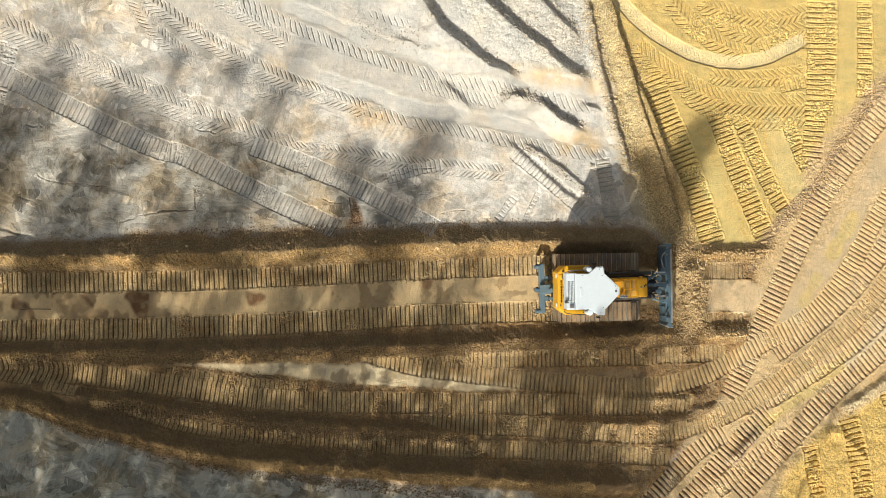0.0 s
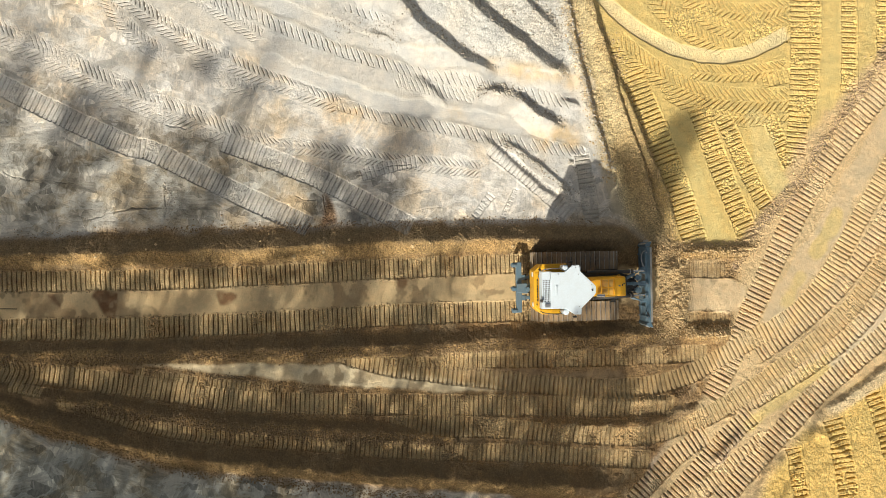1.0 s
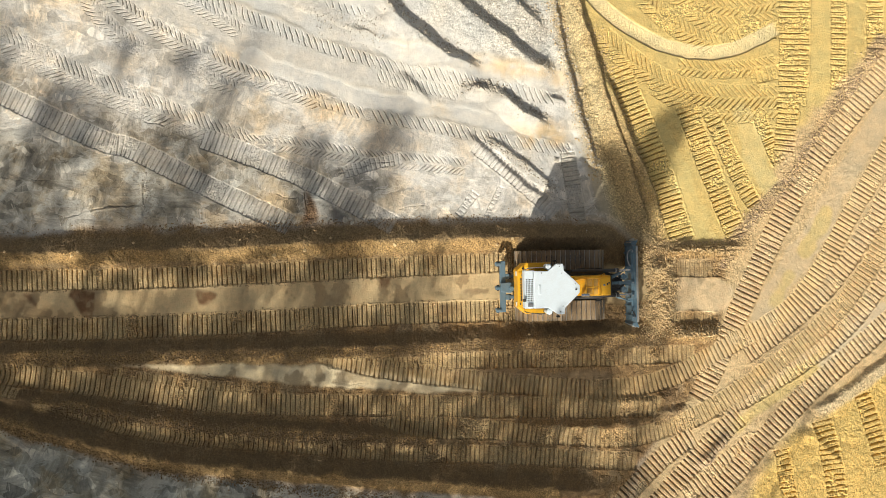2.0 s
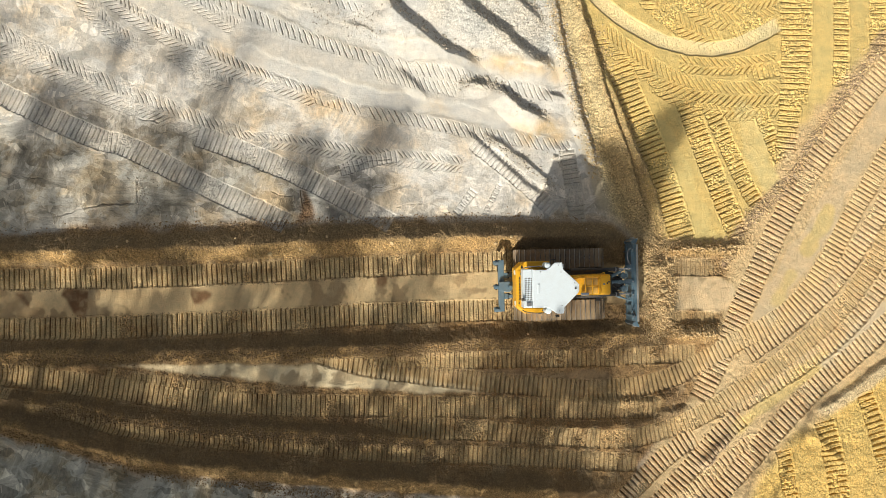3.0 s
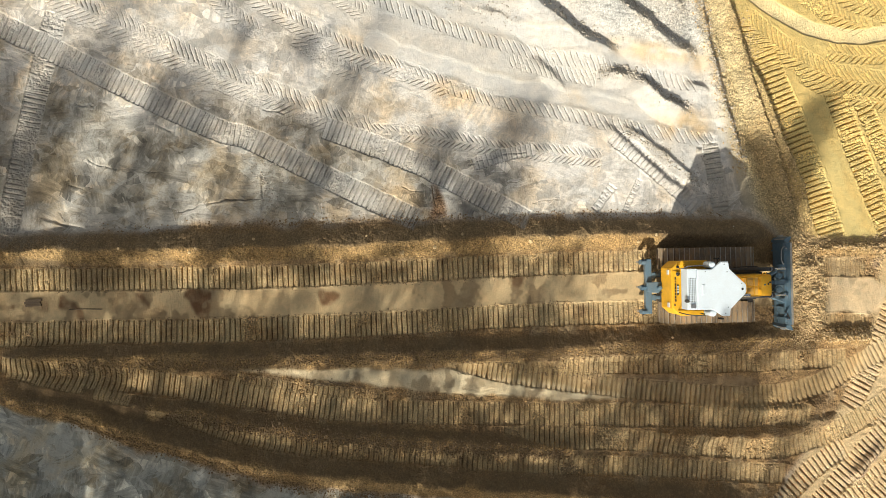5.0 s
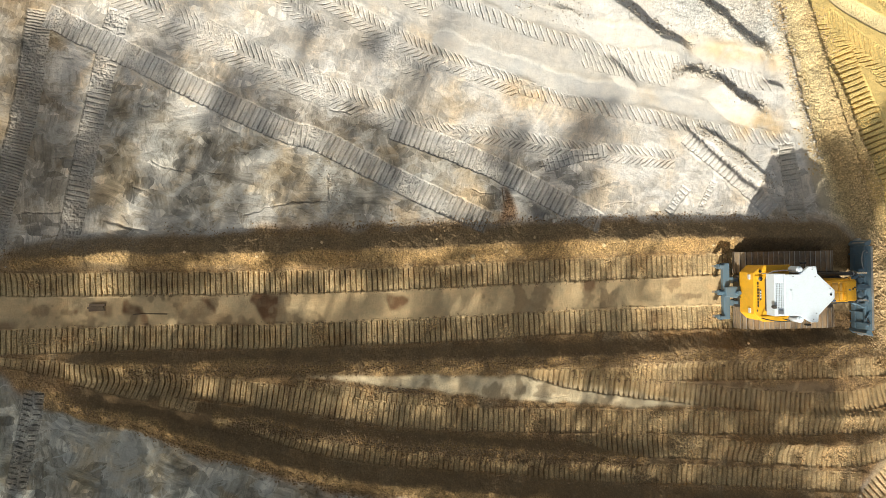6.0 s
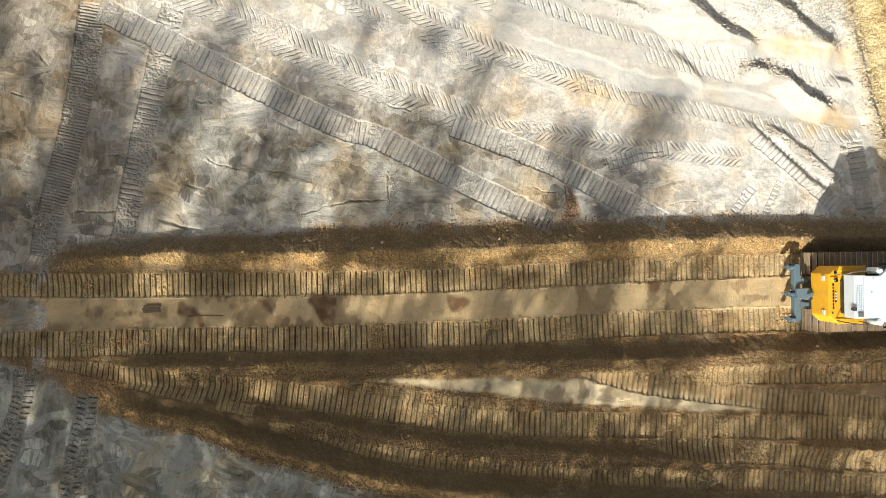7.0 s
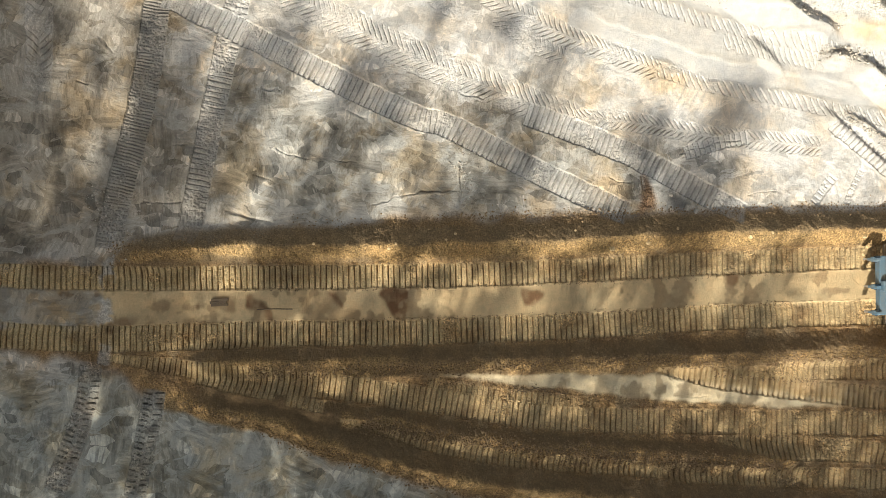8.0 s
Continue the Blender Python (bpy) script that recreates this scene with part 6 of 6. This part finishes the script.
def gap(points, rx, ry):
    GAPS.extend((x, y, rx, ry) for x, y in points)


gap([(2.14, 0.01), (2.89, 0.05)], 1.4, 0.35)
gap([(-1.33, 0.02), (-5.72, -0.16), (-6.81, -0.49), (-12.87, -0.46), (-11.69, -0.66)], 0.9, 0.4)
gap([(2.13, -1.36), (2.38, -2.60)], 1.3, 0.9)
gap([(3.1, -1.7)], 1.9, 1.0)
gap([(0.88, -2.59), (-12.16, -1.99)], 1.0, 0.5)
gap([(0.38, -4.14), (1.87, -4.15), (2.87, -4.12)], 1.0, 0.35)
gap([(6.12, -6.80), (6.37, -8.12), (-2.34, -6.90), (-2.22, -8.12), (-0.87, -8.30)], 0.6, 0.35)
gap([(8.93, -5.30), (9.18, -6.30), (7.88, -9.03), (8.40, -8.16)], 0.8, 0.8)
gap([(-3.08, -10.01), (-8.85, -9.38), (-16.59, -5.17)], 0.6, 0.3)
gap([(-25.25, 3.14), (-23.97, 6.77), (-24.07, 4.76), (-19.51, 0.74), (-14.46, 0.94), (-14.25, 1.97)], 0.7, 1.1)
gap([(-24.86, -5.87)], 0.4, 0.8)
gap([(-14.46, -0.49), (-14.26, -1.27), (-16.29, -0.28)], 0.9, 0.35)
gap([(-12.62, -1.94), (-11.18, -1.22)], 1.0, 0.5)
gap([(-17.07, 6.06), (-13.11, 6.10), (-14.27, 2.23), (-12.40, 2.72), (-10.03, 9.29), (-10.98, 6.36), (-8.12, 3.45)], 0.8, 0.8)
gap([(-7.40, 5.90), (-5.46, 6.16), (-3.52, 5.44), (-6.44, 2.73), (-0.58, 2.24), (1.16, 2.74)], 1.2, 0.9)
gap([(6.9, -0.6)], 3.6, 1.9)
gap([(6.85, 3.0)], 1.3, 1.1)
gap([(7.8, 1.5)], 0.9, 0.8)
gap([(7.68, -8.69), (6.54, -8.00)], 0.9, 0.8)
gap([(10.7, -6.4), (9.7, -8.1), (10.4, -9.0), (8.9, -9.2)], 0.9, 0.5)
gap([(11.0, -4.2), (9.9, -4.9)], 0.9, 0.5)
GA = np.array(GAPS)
# ground lit more by thinned crowns: x, y, half widths, share of needles kept
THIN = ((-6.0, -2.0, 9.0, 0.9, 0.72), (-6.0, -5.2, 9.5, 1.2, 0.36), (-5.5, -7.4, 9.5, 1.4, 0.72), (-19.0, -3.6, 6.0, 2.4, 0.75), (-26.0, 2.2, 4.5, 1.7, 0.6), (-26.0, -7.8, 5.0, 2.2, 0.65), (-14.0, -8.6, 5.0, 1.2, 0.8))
# outline of ground kept sunny by dropping needles that would shade it
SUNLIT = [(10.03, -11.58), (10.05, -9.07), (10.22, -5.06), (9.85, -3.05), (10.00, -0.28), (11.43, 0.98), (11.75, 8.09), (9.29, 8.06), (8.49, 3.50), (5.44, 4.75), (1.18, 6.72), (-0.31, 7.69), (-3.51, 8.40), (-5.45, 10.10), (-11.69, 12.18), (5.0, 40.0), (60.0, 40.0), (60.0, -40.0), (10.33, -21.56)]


def in_outline(x, y, pts):
    m = np.zeros(x.shape, bool)
    for (xa, ya), (xb, yb) in zip(pts, pts[1:] + pts[:1]):
        if ya != yb:
            m ^= ((y < ya) != (y < yb)) & (x < xa + (y - ya) * (xb - xa) / (yb - ya))
    return m


def build_pine(tip, h, radius, seed, thin=1.0, low=0.42, spread=0.42):
    """A tall pine; tip is where the shade of its top falls."""
    rng = np.random.default_rng(seed)
    bx0, by0 = tip[0] + h * SUN.x / SUN.z, tip[1] + h * SUN.y / SUN.z
    pine = thing("pine_tree", pose(bx0, by0, 0), "tall pine with a bare trunk and an open ragged crown", "tree", "pines beside the site")
    lean = rng.normal(0, 0.012, 2)
    bm = bmesh.new()
    pts = [(lean[0] * z * z / h + 0.05 * math.sin(z), lean[1] * z * z / h, z) for z in np.linspace(-0.1, h * 0.97, 9)]
    rings = []
    for k, p in enumerate(pts):
        rr = 0.20 * (1 - 0.92 * k / 8) + 0.015
        rings.append([bm.verts.new((p[0] + rr * math.cos(a), p[1] + rr * math.sin(a), p[2])) for a in np.linspace(0, math.tau, 9)[:-1]])
    for g, q in zip(rings, rings[1:]):
        for k in range(8):
            bm.faces.new((g[k], g[(k + 1) % 8], q[(k + 1) % 8], q[k]))
    leaves = []
    n_limb = int(46 * h / 18)
    for k in range(n_limb):
        f = rng.uniform(0, 1) ** 0.9
        z = h * (low + (0.99 - low) * f)
        reach = radius * (0.25 + 0.95 * math.sin(math.pi * min(0.25 + 0.72 * f, 0.985)) ** 0.8) * rng.uniform(0.55, 1.1)
        a = rng.uniform(0, math.tau)
        end = np.array((reach * math.cos(a), reach * math.sin(a), z + reach * rng.uniform(0.05, 0.4)))
        start = np.array((lean[0] * z * z / h, lean[1] * z * z / h, z))
        pipe([tuple(start), tuple((start + end) / 2 + (0, 0, -0.1)), tuple(end)], 0.035, 4)(bm)
        for q in np.linspace(0.45, 1.05, 4):
            c = start + (end - start) * q + rng.normal(0, 0.12, 3)
            n = int(9 * thin)
            leaves.append(c + rng.normal(0, 1, (n, 3)) * (spread, spread, 0.6 * spread))
    part("trunk", bm, BARK, pine, "reddish bare pine trunk with limbs")
    c = np.vstack(leaves)
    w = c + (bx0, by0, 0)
    # needles whose shade would fall on the places kept sunlit are dropped
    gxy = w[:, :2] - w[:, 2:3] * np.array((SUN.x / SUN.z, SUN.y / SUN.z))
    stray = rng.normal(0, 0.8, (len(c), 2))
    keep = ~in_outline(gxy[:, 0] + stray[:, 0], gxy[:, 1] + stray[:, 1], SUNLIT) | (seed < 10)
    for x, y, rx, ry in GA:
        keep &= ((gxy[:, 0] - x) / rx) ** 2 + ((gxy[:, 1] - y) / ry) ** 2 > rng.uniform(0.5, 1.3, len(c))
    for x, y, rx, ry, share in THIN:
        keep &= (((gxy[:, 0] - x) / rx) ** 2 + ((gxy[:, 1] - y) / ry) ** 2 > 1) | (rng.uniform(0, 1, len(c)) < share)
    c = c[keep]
    n = len(c)
    d1 = rng.normal(0, 1, (n, 3))
    d1 /= np.linalg.norm(d1, axis=1)[:, None]
    d2 = np.cross(d1, rng.normal(0, 1, (n, 3)))
    d2 /= np.linalg.norm(d2, axis=1)[:, None]
    long = rng.uniform(0.14, 0.26, (n, 1))
    v = np.stack((c - d1 * long, c + d2 * long * 0.35, c + d1 * long, c - d2 * long * 0.35), 1).reshape(-1, 3)
    me = quick_mesh("crown", v, np.arange(4 * n).reshape(-1, 4))
    me.materials.append(NEEDLE)
    part("crown", me, NEEDLE, pine, "open dark green needle crown")


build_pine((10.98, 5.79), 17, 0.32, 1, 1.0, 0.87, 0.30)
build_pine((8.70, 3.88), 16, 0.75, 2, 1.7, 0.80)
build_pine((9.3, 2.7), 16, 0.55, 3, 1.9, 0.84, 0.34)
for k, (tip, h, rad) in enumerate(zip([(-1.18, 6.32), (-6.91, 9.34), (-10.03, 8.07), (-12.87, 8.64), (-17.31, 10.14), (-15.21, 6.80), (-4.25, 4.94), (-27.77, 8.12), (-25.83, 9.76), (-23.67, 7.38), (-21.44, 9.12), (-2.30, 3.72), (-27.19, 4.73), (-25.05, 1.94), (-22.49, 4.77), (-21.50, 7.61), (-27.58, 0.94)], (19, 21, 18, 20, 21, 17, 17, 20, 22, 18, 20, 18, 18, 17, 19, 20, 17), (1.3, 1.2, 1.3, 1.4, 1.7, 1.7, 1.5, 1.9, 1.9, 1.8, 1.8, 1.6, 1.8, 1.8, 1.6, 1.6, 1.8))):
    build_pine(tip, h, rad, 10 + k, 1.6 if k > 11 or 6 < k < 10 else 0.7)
# more unseen pines, added to shade the western clay
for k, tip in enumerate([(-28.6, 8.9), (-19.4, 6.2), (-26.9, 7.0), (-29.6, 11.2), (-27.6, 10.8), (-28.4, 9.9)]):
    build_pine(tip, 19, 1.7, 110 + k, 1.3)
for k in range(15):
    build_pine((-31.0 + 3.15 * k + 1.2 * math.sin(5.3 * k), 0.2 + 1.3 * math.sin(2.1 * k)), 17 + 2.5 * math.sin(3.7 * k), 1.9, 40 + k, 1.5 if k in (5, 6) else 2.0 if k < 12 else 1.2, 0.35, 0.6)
# unseen pine added to close a sunlit hole over the southern clay
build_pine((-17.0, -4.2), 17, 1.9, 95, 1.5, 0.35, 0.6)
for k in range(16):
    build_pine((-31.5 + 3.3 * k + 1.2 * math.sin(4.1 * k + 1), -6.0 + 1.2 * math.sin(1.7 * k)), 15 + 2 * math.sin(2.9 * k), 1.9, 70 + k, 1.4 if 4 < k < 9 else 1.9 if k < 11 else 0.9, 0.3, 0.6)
